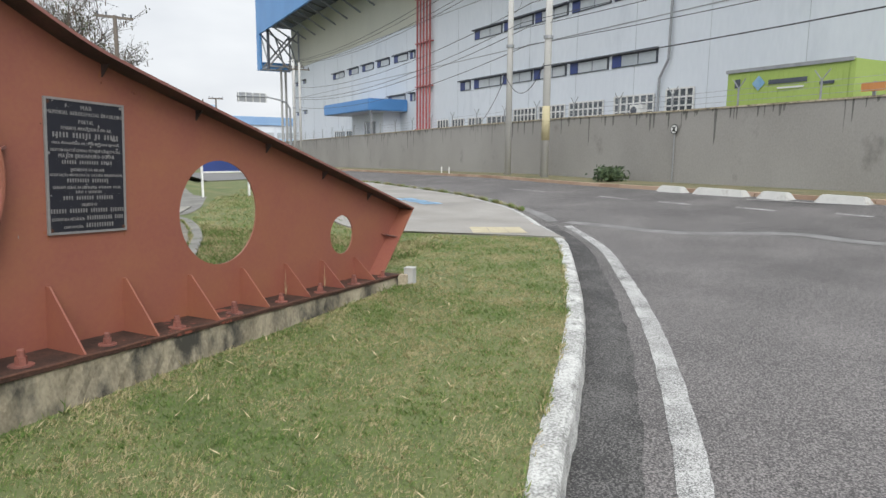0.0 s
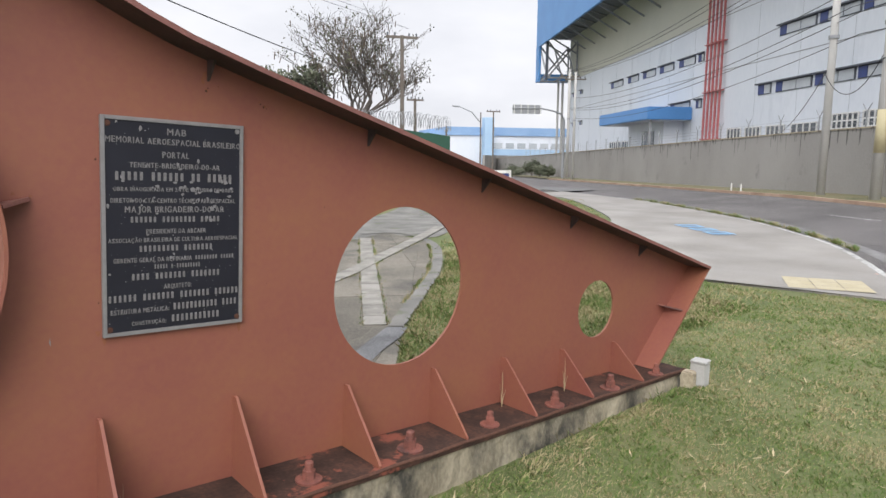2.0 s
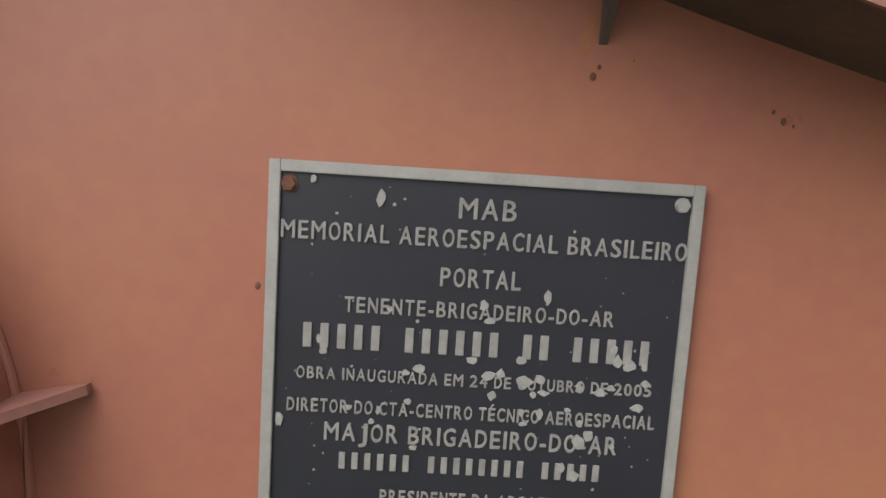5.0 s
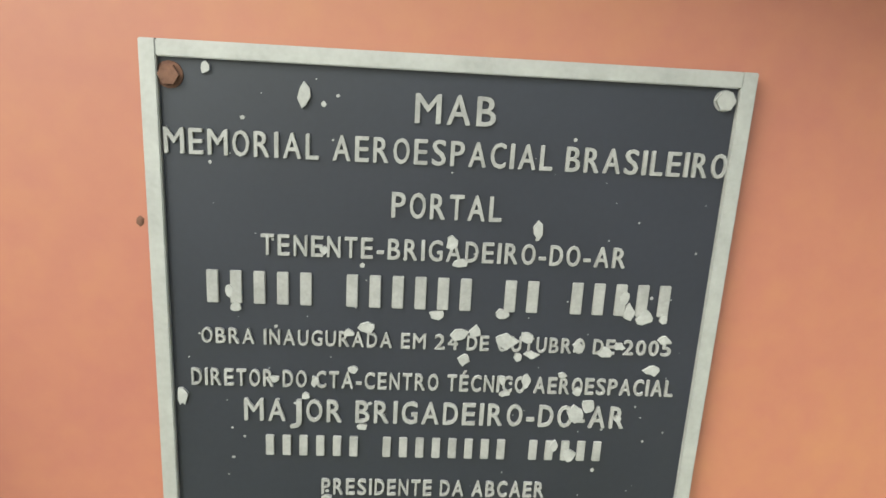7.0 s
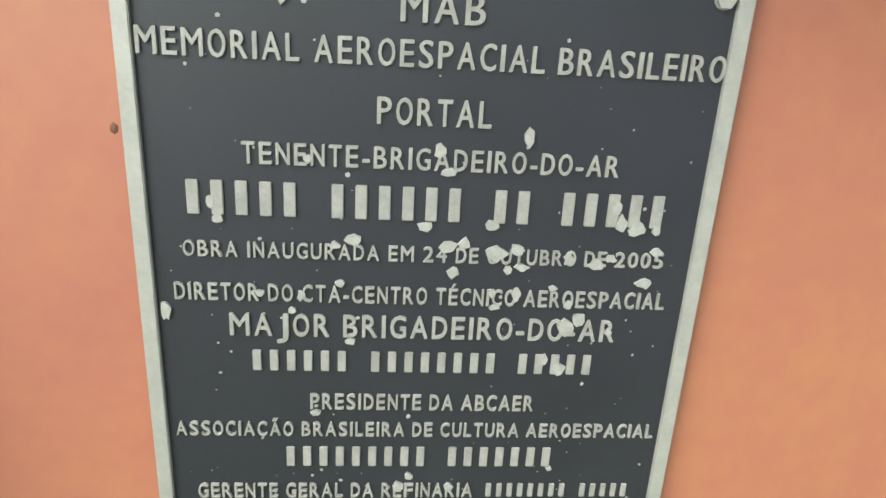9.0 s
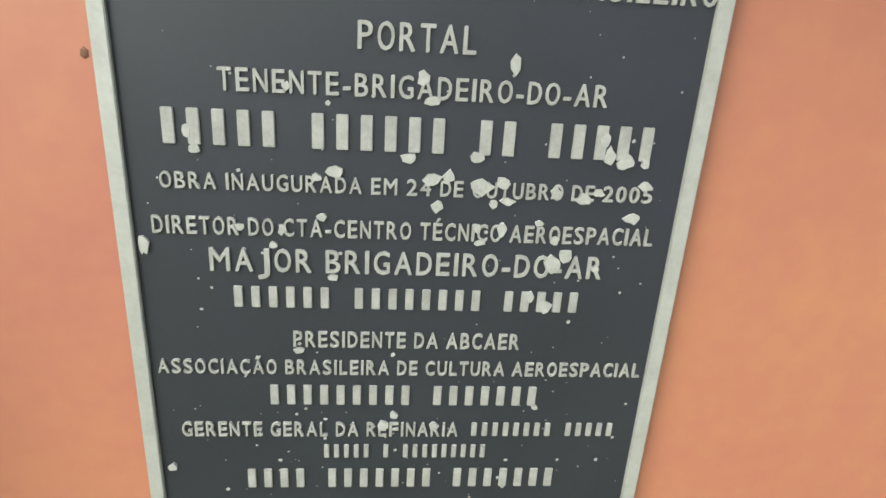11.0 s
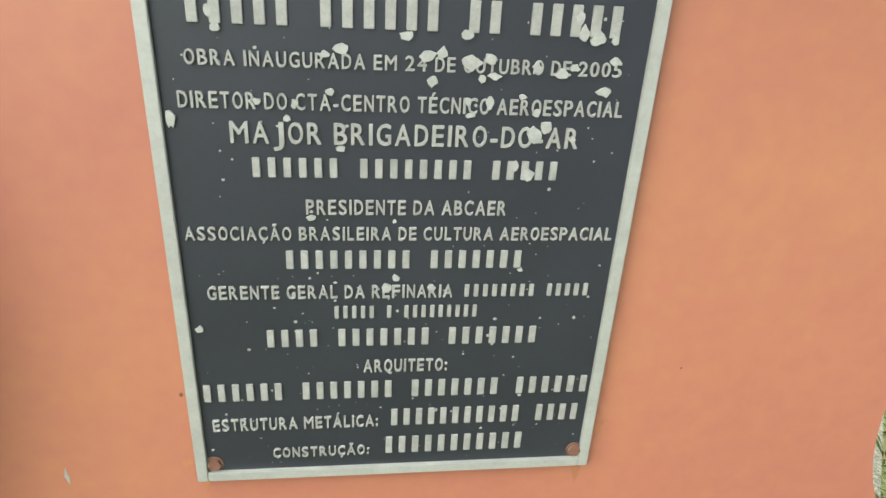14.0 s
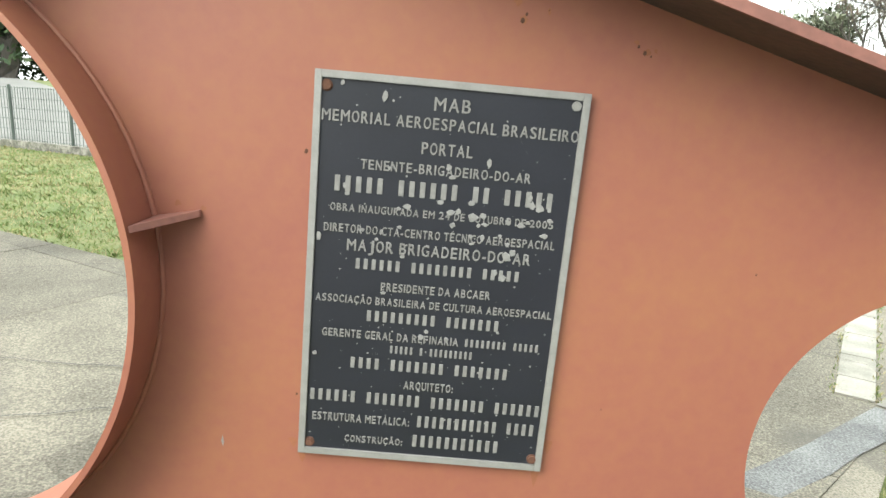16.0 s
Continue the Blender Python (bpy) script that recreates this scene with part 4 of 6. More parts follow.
def bars(widths, xa, xb, z, h, fill=0.5):
    """A row of plain bars in place of words; widths are the words' lengths."""
    n = sum(widths) + len(widths) - 1
    step = (xb - xa) / n
    bm = box((-step * fill / 2, -0.0036, 0), (step * fill / 2, -0.001, h), None, 0.0006)
    me = bpy.data.meshes.new("bar")
    bm.to_mesh(me)
    bm.free()
    me.materials.append(M_LETTER)
    k = 0
    for w in widths:
        for j in range(w):
            ob = new("bar", me)
            ob.parent = plaque
            ob.location = (xa + (k + 0.5) * step, 0, z)
            k += 1
        k += 1


lettering("MAB", -0.032, 0.034, 1.515, 0.0235)
lettering("MEMORIAL AEROESPACIAL BRASILEIRO", -0.2345, 0.236, 1.481, 0.0205)
lettering("PORTAL", -0.0485, 0.045, 1.435, 0.0213)
lettering("TENENTE-BRIGADEIRO-DO-AR", -0.158, 0.158, 1.398, 0.0178)
bars((5, 6, 2, 5), -0.2095, 0.2085, 1.3535, 0.0295)
lettering("OBRA INAUGURADA EM 24 DE OUTUBRO DE 2005", -0.2105, 0.211, 1.316, 0.0138)
lettering("DIRETOR DO CTA-CENTRO TÉCNICO AEROESPACIAL", -0.2205, 0.2185, 1.2755, 0.0155)
lettering("MAJOR BRIGADEIRO-DO-AR", -0.175, 0.1755, 1.2415, 0.0212)
bars((6, 8, 5), -0.16, 0.1615, 1.2065, 0.0205)
lettering("PRESIDENTE DA ABCAER", -0.105, 0.1065, 1.166, 0.0158)
lettering("ASSOCIAÇÃO BRASILEIRA DE CULTURA AEROESPACIAL", -0.2295, 0.23, 1.1365, 0.0145)
bars((9, 7), -0.132, 0.1335, 1.1025, 0.0215)
lettering("GERENTE GERAL DA REFINARIA", -0.2135, 0.054, 1.0655, 0.0155)
bars((8, 5), 0.0656, 0.2155, 1.066, 0.0155)
bars((5, 1, 9), -0.0805, 0.0865, 1.0395, 0.0155)
bars((4, 7, 7), -0.158, 0.1615, 1.0025, 0.0225)
lettering("ARQUITETO:", -0.0455, 0.053, 0.965, 0.0165)
bars((6, 7, 7, 6), -0.2345, 0.235, 0.928, 0.0238)
lettering("ESTRUTURA METÁLICA:", -0.2245, -0.0285, 0.884, 0.0165)
bars((11, 4), -0.0155, 0.2285, 0.8845, 0.0245)
lettering("CONSTRUÇÃO:", -0.1565, -0.0395, 0.84, 0.0138)
bars((11,), -0.0222, 0.1605, 0.8405, 0.0255)


def flake(x, z, r, rnd, stretch=1.0):
    bm = bmesh.new()
    n = rnd.randint(6, 10)
    a0 = rnd.uniform(0, 6)
    top = [bm.verts.new((x + r * rnd.uniform(0.55, 1.1) * math.cos(a0 + 6.283 * k / n), -0.0039, z + r * stretch * rnd.uniform(0.55, 1.1) * math.sin(a0 + 6.283 * k / n))) for k in range(n)]
    low = [bm.verts.new((v.co.x, -0.001, v.co.z)) for v in top]
    bm.faces.new(top)
    for k in range(n):
        bm.faces.new((top[k], low[k], low[(k + 1) % n], top[(k + 1) % n]))
    bmesh.ops.recalc_face_normals(bm, faces=bm.faces)
    return bm


rnd = random.Random(21)
for x, z, r, st in ((-0.122, 1.533, 0.0055, 2.0), (-0.2, 1.55, 0.005, 1.0), (0.079, 1.429, 0.006, 1.5), (-0.229, 1.264, 0.006, 1.9), (0.196, 1.301, 0.008, 0.75), (-0.226, 1.028, 0.005, 1.0),
                    (-0.005, 1.349, 0.009, 0.55), (0.053, 1.351, 0.007, 0.8), (0.168, 1.356, 0.006, 1.6), (0.182, 1.352, 0.008, 1.0), (0.162, 1.37, 0.005, 1.8), (0.022, 1.307, 0.006, 1.1), (0.071, 1.311, 0.005, 1.0), (0.083, 1.313, 0.007, 0.6),
                    (0.016, 1.33, 0.009, 0.8), (0.058, 1.326, 0.012, 0.7), (0.078, 1.33, 0.008, 0.9), (0.125, 1.322, 0.006, 1.0), (0.15, 1.317, 0.008, 0.8), (0.163, 1.324, 0.006, 0.8), (0.204, 1.331, 0.006, 0.7), (-0.066, 1.334, 0.008, 0.7), (-0.082, 1.329, 0.005, 0.9), (0.03, 1.334, 0.006, 1.1),
                    (-0.148, 1.283, 0.005, 0.8), (-0.112, 1.282, 0.004, 1.5), (-0.078, 1.294, 0.005, 0.8), (0.058, 1.288, 0.005, 1.0), (0.08, 1.287, 0.006, 1.2), (0.129, 1.278, 0.005, 1.0), (0.113, 1.294, 0.005, 0.7), (-0.12, 1.267, 0.005, 0.9), (0.13, 1.255, 0.009, 1.1), (0.14, 1.263, 0.007, 1.3), (0.06, 1.274, 0.006, 0.5), (0.17, 1.251, 0.004, 1.0),
                    (0.128, 1.212, 0.007, 1.2), (0.112, 1.222, 0.004, 1.5), (-0.068, 1.237, 0.006, 0.6), (-0.1, 1.162, 0.005, 0.7), (0.13, 1.1, 0.004, 0.8), (-0.01, 1.09, 0.005, 1.0), (-0.02, 1.078, 0.006, 1.2), (0.03, 1.078, 0.005, 0.9), (-0.18, 1.351, 0.006, 0.9), (0.005, 1.415, 0.006, 1.2), (0.012, 1.397, 0.008, 0.6), (-0.105, 1.404, 0.004, 1.0), (-0.185, 1.365, 0.004, 1.6), (0.2, 1.352, 0.005, 1.0)):
    part("paint_flake", flake(x, z, r, rnd, st), M_FLAKE, plaque)
bm = bmesh.new()
for k in range(420):
    x, z = rnd.uniform(-0.232, 0.232), rnd.uniform(0.825, 1.55)
    if rnd.random() > (0.35 if z > 1.1 else 0.9):
        continue
    r = rnd.choice((0.0006, 0.0007, 0.0009, 0.0012, 0.002)) * rnd.uniform(0.7, 1.3)
    vs = [bm.verts.new((x + r * math.cos(a), -0.0016, z + r * rnd.uniform(0.6, 1.3) * math.sin(a))) for a in (0.3, 1.5, 2.8, 4.0, 5.2)]
    bm.faces.new(vs[::-1])
tagged(part("paint_specks", bm, M_FLAKE, plaque, "fine pale specks of lost paint"), kind="stuff")


# ---------- far side of the street ----------
def street_line(s0, s1, n, step=3.0):
    k = max(2, int(abs(s1 - s0) / step))
    return [street(s0 + (s1 - s0) * i / k, n) for i in range(k + 1)]


verge = strip(street_line(-40, 110, 15.3), [(0.0, 0.09), (-0.6, 0.12), (-2.2, 0.14)])
tagged(finish(verge, "verge", M_VERGE), "dry grass verge at the foot of the wall", "verge", "", "structure")
fk = empty("far_kerb", Matrix(), "dusty orange-grey kerb stones across the road", "kerb", "", "structure")
for i in range(70):
    s = -12 + i * 1.0
    a, b = street(s, 15.15), street(s + 0.98, 15.15)
    bm = bmesh.new()
    d = OUT * 0.16
    up = Vector((0, 0, 0.11))
    lo = [a - up, b - up, b + d - up, a + d - up]
    bm.faces.new([bm.verts.new(p + up * 2) for p in lo])
    bm.faces.new([bm.verts.new(p) for p in lo[::-1]])
    bm.verts.ensure_lookup_table()
    for k in range(4):
        bm.faces.new((bm.verts[k], bm.verts[(k + 1) % 4], bm.verts[7 - (k + 1) % 4], bm.verts[7 - k]))
    bmesh.ops.recalc_face_normals(bm, faces=bm.faces)
    part("kerb_stone", bm, M_ORANGE_KERB, fk)

WALL_N, WALL_H = 17.4, 2.38
wl_pts = [street(s, WALL_N, 0.12) for s in range(-60, 121, 6)]
wall = finish(strip(wl_pts, [(0, -0.6), (0, WALL_H), (-0.22, WALL_H), (-0.22, -0.6)], True), "wall_street", M_WALL)
tagged(wall, "grey rendered boundary wall with dark rain streaks", "wall", "", "structure")
rnd = random.Random(5)
coping = finish(strip([p + Vector((0, 0, WALL_H)) for p in wl_pts], [(0.03, 0.002), (0.03, 0.05), (-0.25, 0.05), (-0.25, 0.002)], True), "coping", M_PLINTH, wall)
M_STREAK = surface("rain_streaks", [(0.1, 0.097, 0.09), (0.16, 0.155, 0.148)], 0.95, 0, 3, 20, 0.0)
bm = bmesh.new()
for k in range(300):
    s = rnd.uniform(-8, 80)
    w, h = rnd.uniform(0.02, 0.12), rnd.choice((0.12, 0.2, 0.3, 0.5, 0.9)) * rnd.uniform(0.6, 1.3)
    p = street(s, WALL_N - 0.004, 0.12)
    z = p.z + WALL_H
    vs = [p + DIR * a for a in (0, w, w * 0.75, w * 0.3)]
    bm.faces.new([bm.verts.new((v.x, v.y, zz)) for v, zz in zip(vs, (z, z, z - h, z - h * 0.8))])
tagged(part("rain_streaks", bm, M_STREAK, wall), kind="stuff")

# barbed-wire arms and strands on the wall
for k in range(34):
    s = -6 + 2.6 * k
    p = street(s, WALL_N + 0.11, 0.12 + WALL_H + 0.04)
    t = empty("wire_bracket", Matrix.Translation(p) @ Matrix.Rotation(AZ, 4, "Z"), "galvanised Y-shaped barbed wire bracket on the wall", "bracket", "wall wire brackets")
    part("post", box((-0.02, -0.02, 0), (0.02, 0.02, 0.55)), M_GALV, t)
    for sg in (-1, 1):
        part("arm", tube([(0, 0, 0.53), (sg * 0.22, 0, 0.8)], 0.016, 5), M_GALV, t)
wires = empty("barbed_wire", Matrix(), "thin barbed wire strands strung along the wall", "wire")
for h in (0.18, 0.36, 0.52):
    part("strand", tube([street(s, WALL_N + 0.09, 0.14 + WALL_H + h) for s in range(-8, 84, 4)], 0.006, 4), M_GALV, wires)


def utility_pole(s, n, height, r0, r1, yellow, label):
    p = street(s, n, 0.05)
    t = empty("utility_pole", Matrix.Translation(p), label, "utility pole", "street utility poles")
    part("shaft", tube([(0, 0, -0.6), (0, 0, height)], [r0, r1], 14), M_CONC_POLE, t, "", True)
    if yellow:
        part("painted_band", tube([(0, 0, 1.55), (0, 0, 2.9)], [r0 - 0.0, r0 - 0.015], 14), surface("faded_yellow_band", [(0.42, 0.37, 0.22), (0.52, 0.46, 0.3)], 0.8, 0, 4, 40, 0.1), t, "faded yellow band", True)
    for z in (height * 0.93,):
        part("crossarm", box((-0.05, -0.9, z), (0.05, 0.9, z + 0.1), Matrix.Rotation(AZ, 4, "Z")), M_WOOD, t)
        for y in (-0.8, -0.4, 0.4, 0.8):
            part("insulator", tube([Matrix.Rotation(AZ, 4, "Z") @ Vector((0, y, z + 0.1)), Matrix.Rotation(AZ, 4, "Z") @ Vector((0, y, z + 0.26))], [0.035, 0.05], 8), M_LINTEL, t)
    part("clamp", tube([(0, 0, height * 0.55), (0, 0, height * 0.55 + 0.12)], r0 + 0.02, 12), M_GALV, t)
    return t


utility_pole(20.23, 16.2, 10.0, 0.15, 0.11, False, "pale round concrete utility pole by the wall")
utility_pole(17.52, 16.2, 10.0, 0.17, 0.12, True, "concrete utility pole with a faded yellow band")
utility_pole(55.2, 16.2, 9.5, 0.13, 0.12, False, "grey concrete utility pole at the bend")
utility_pole(53.3, 16.2, 9.0, 0.11, 0.1, False, "grey concrete utility pole at the bend")


def cable(a, b, sag, r, label="dark overhead cable sagging between poles"):
    a, b = Vector(a), Vector(b)
    bm = tube([a.lerp(b, k / 14) - Vector((0, 0, sag * 4 * (k / 14) * (1 - k / 14))) for k in range(15)], r, 5)
    ob = finish(bm, "overhead_cable", M_WIRE)
    tagged(ob, label, "cable", "overhead cables")


for h, dn in ((6.2, 0.0), (6.35, -0.3), (9.35, -0.8), (9.35, -0.4), (9.35, 0.4), (9.35, 0.8), (5.5, 0.05), (7.2, 0.2)):
    cable(street(19.0, 16.2 + dn, h), street(-22, 15.4 + dn, h + 0.3), 0.5, 0.014)
    cable(street(19.0, 16.2 + dn, h), street(54, 16.2 + dn, h - 0.2), 0.9, 0.014)
cable(street(20.2, 16.0, 4.3), street(17.5, 16.0, 4.6), 0.9, 0.014)
cable(street(17.5, 16.0, 4.5), street(-20, 15.2, 5.4), 0.5, 0.02)
cable(street(20.2, 16.0, 4.4), street(40, 26.0, 3.3), 0.5, 0.016)
cable(street(20.2, 16.0, 7.0), street(36, 27.5, 12.0), 0.4, 0.012)
# cables crossing high above the portal
for k in range(6):
    cable((26 - 1.2 * k, 32 + 1.5 * k, 9.5 + 0.9 * k), (-14 - k, 18 + 1.6 * k, 11.5 + 1.3 * k), 0.5, 0.012, "thin overhead cable against the sky")
cable((18.6, 25.0, 5.2), (0.9, 12.9, 5.85), 0.25, 0.018, "thick overhead cable sagging to a pole")

# round no-stopping sign on the wall
sg = empty("traffic_sign", Matrix.Translation(street(11.87, WALL_N - 0.05, 0)) @ Matrix.Rotation(AZ, 4, "Z"), "small round black and white traffic sign on a post", "sign")
zc = 2.0 - street(11.87, WALL_N - 0.05, 0).z
part("post", tube([(0, 0, 0), (0, 0, zc)], 0.02, 8), M_GALV, sg)
for r, y, m, nm in ((0.165, 0.03, M_BLACK, "disc"), (0.135, 0.036, M_WHITE, "face")):
    part(nm, tube([(0, y - 0.008, zc), (0, y, zc)], r, 28), m, sg)
part("symbol", box((-0.035, 0.037, zc - 0.08), (0.03, 0.042, zc + 0.08)), M_BLACK, sg)
for a in (45, -45):
    part("stroke", box((-0.125, 0.043, -0.012), (0.125, 0.046, 0.012), Matrix.Translation((0, 0, zc)) @ Matrix.Rotation(radians(a), 4, "Y")), M_BLACK, sg)

# white concrete blocks along the far kerb
for s0, s1, n in ((10.04, 9.0, 14.9), (8.68, 6.98, 14.9), (6.66, 5.74, 14.9), (5.14, 3.9, 14.9), (3.4, 2.4, 14.9), (1.9, 0.9, 14.9)):
    c = street((s0 + s1) / 2, n)
    L = abs(s0 - s1) / 2
    bm = bmesh.new()
    lo = [bm.verts.new(v) for v in ((-L, -0.2, -0.05), (L, -0.2, -0.05), (L, 0.2, -0.05), (-L, 0.2, -0.05))]
    up = [bm.verts.new(v) for v in ((-L + 0.14, -0.1, 0.17), (L - 0.14, -0.1, 0.17), (L - 0.14, 0.1, 0.17), (-L + 0.14, 0.1, 0.17))]
    bm.faces.new(up)
    bm.faces.new(lo[::-1])
    for k in range(4):
        bm.faces.new((lo[k], lo[(k + 1) % 4], up[(k + 1) % 4], up[k]))
    bmesh.ops.bevel(bm, geom=bm.edges[:], offset=0.02, segments=2, affect="EDGES")
    ob = finish(bm, "road_barrier", M_BARRIER)
    ob.matrix_world = Matrix.Translation(c) @ Matrix.Rotation(AZ, 4, "Z")
    tagged(ob, "low white concrete barrier block at the roadside", "barrier", "white barrier blocks")
for s in (25.2, 24.4):
    tagged(finish(tube([street(s, 15.5, 0.1), street(s, 15.5, 0.42)], 0.032, 8), "marker_post", M_WHITE), "short white marker post on the verge", "post")


# ---------- plants ----------
def leaf_cloud(centres, radius, count, size, seed, flat=0.8):
    """Many small leaf quads scattered round points."""
    r = np.random.RandomState(seed)
    c = np.array(centres)[r.randint(0, len(centres), count)] + r.normal(0, 1, (count, 3)) * radius * (1, 1, flat)
    u, v = r.normal(0, 1, (count, 3)), r.normal(0, 1, (count, 3))
    u /= np.linalg.norm(u, axis=1)[:, None]
    v -= u * (u * v).sum(1)[:, None]
    v /= np.linalg.norm(v, axis=1)[:, None]
    s = size * r.uniform(0.6, 1.4, (count, 1))
    pts = np.stack([c - u * s, c + v * s * 0.45, c + u * s, c - v * s * 0.45], 1).reshape(-1, 3)
    return pts


def quads_mesh(name, pts, mat):
    n = len(pts) // 4
    me = bpy.data.meshes.new(name)
    me.vertices.add(len(pts))
    me.vertices.foreach_set("co", pts.astype(np.float32).ravel())
    me.loops.add(n * 4)
    me.loops.foreach_set("vertex_index", np.arange(n * 4, dtype=np.int32))
    me.polygons.add(n)
    me.polygons.foreach_set("loop_start", np.arange(0, n * 4, 4, dtype=np.int32))
    me.materials.append(mat)
    me.update(calc_edges=True)
    return me


def tree(base, height, spread, leaves, leaf, seed, mat, label, trunk=0.22, depth=5, pods=0, low=0.25, widen=1.15, puff=0.035, fork=5, thin=0.58):
    r = random.Random(seed)
    t = empty("tree", Matrix.Translation(base), label, "tree")
    bm = bmesh.new()
    tips = []

    def grow(p, d, length, rad, k):
        q = p + d * length * 0.5 + Vector((r.uniform(-1, 1), r.uniform(-1, 1), r.uniform(-0.3, 0.6))) * length * 0.07
        e = q + (d + Vector((r.uniform(-1, 1), r.uniform(-1, 1), r.uniform(-0.2, 0.5))) * 0.18).normalized() * length * 0.5
        add_tube(bm, [p, q, e], [rad, rad * 0.82, rad * 0.66], 7 if k < 2 else 5, False)
        if k >= 2:
            tips.append(e)
            tips.append(q)
        if k == depth:
            return
        for j in range(3 if k else fork):
            a = r.uniform(0, 6.283)
            side = Vector((math.cos(a) * spread, math.sin(a) * spread, r.uniform(0.1, 0.9)))
            grow(e if j or k == 0 else q, (d * 0.75 + side.normalized() * r.uniform(0.45, 0.85)).normalized(), length * r.uniform(0.62, 0.85), rad * thin, k + 1)

    grow(Vector((0, 0, -0.2)), Vector((r.uniform(-0.1, 0.1), r.uniform(-0.1, 0.1), 1)).normalized(), height * low, trunk, 0)
    top = max(v.co.z for v in bm.verts)
    k = height / top
    bmesh.ops.scale(bm, vec=(k * widen, k * widen, k), verts=bm.verts)
    tips = [Vector((p.x * k * widen, p.y * k * widen, p.z * k)) for p in tips]
    bmesh.ops.recalc_face_normals(bm, faces=bm.faces)
    part("trunk", bm, M_BARK, t)
    crown = new("crown", quads_mesh("crown", leaf_cloud(tips, height * puff, leaves, leaf, seed), mat))
    crown.parent = t
    if pods:
        rs = np.random.RandomState(seed + 1)
        c = np.array([tuple(p) for p in tips])[rs.randint(0, len(tips), pods)] + rs.normal(0, 0.12, (pods, 3))
        a = rs.uniform(0, 6.28, pods)
        u = np.stack([np.cos(a), np.sin(a), 0 * a], 1) * 0.025
        dn = np.array((0, 0, -0.32)) + rs.normal(0, 0.05, (pods, 3))
        pts = np.stack([c - u, c + u, c + u + dn, c - u + dn], 1).reshape(-1, 3)
        pod = new("pod_cluster", quads_mesh("pod_cluster", pts, M_POD))
        pod.parent = t
        tagged(pod, "hanging dry brown seed pods", kind="stuff")
    return t


M_DULL_LEAF = surface("dull_tree_leaves", [(0.075, 0.088, 0.058), (0.12, 0.133, 0.088), (0.165, 0.175, 0.12)], 0.8, 0, 0.6, 10, 0.0, per_island=0.6)
tree((18.8, 28.3, 0.3), 9.2, 1.4, 2300, 0.075, 5, M_LEAF, "half-bare grey tree hung with seed pods and few leaves", 0.05, 6, 420, 0.1, 1.15, 0.02, 7, 0.6)
tree((15.6, 29.8, 0.6), 5.6, 1.6, 7500, 0.13, 9, M_DULL_LEAF, "leafy dull green tree behind the green fence", 0.2, 4, 0, 0.2)
for x, y, h, sd in ((-14, 76, 5, 31), (-2, 78, 5.5, 32), (-20, 74, 5, 33), (6, 72, 5, 34), (-26, 66, 6, 35), (-36, 55, 8, 36), (-42, 58, 9, 37), (-31, 58, 7, 38), (-48, 54, 9, 39), (13, 63, 5, 40), (19, 60, 5, 41), (9, 66, 5, 42)):
    tree((x, y, hill(x, y) + max(lawn_z(x, y), -3.0) - 0.1), h, 1.2, 9000, 0.4, sd, M_DARK_LEAF, "dark green roadside tree behind the rear road", 0.3, 3, 0, 0.18, 1.4, 0.1)

# the dark wood that closes the view behind the rear road
rs = np.random.RandomState(90)
wood_line = smooth_line([(-72, 46, 10), (-52, 56, 10), (-38, 58, 8.5), (-28, 66, 6.5), (-18, 77, 5), (-8, 81, 4.4), (2, 79, 4.8), (10, 68, 5.4), (18, 61, 5.2), (22, 58, 4.5)], 0.7)
cent = []
for p in wood_line:
    top = p.z * rs.uniform(0.7, 1.05)
    for k in range(9):
        q = (p.x + rs.normal(0, 1.0), p.y + rs.normal(0, 2.2))
        cent.append((*q, hill(*q) + max(lawn_z(*q), -3.0) + top * rs.uniform(0.02, 1) ** 0.8))
ob = new("far_wood", quads_mesh("far_wood", leaf_cloud(cent, 0.62, 72000, 0.3, 91), M_DARK_LEAF))
tagged(ob, "dense dark green wood beyond the rear road", "trees", "", "stuff")


def shrub(base, w, h, count, leaf, seed, mat, label, spiky=False):
    t = empty("shrub", Matrix.Translation(base), label, "shrub")
    r = random.Random(seed)
    stems, tips = bmesh.new(), []
    for k in range(34 if spiky else 16):
        a, u = r.uniform(0, 6.283), math.sqrt(r.random())
        e = Vector((math.cos(a) * u * w / 2, math.sin(a) * u * w / 2, h * r.uniform(0.45, 1.0) * (1 - 0.35 * u * u)))
        add_tube(stems, [(0, 0, 0), e * 0.5 + Vector((0, 0, h * 0.12)), e], [0.02, 0.012, 0.005], 5, False)
        tips += [e, e * 0.75]
    part("stems", stems, M_BARK if not spiky else mat, t)
    cr = new("leaves", quads_mesh("leaves", leaf_cloud(tips, w * 0.09, count, leaf, seed), mat))
    cr.parent = t
    return t


shrub(street(13.76, 16.3, 0.1), 1.15, 0.5, 900, 0.075, 50, M_DARK_LEAF, "low spiky dark green shrub at the wall", True)
for k, (s, w, h) in enumerate(((77, 1.7, 2.3), (73, 1.3, 1.3), (69, 1.2, 1.2), (86, 3.0, 1.1))):
    shrub(street(s - 6, 16.4, 0.1), w, h, 1300, 0.13, 60 + k, M_DULL_LEAF, "rounded dark green shrub on the far verge")

# ---------- factory behind the wall ----------
FM = Matrix.Translation((43.2, 11.0, 0)) @ Matrix.Rotation(AZ, 4, "Z")       # x along the front, y towards the road


def fbox(s0, s1, d0, d1, z0, z1, bevel=0.0):
    """A box on the factory front: along, out from the front, up."""
    return box((min(s0, s1), d0, z0), (max(s0, s1), d1, z1), FM, bevel)


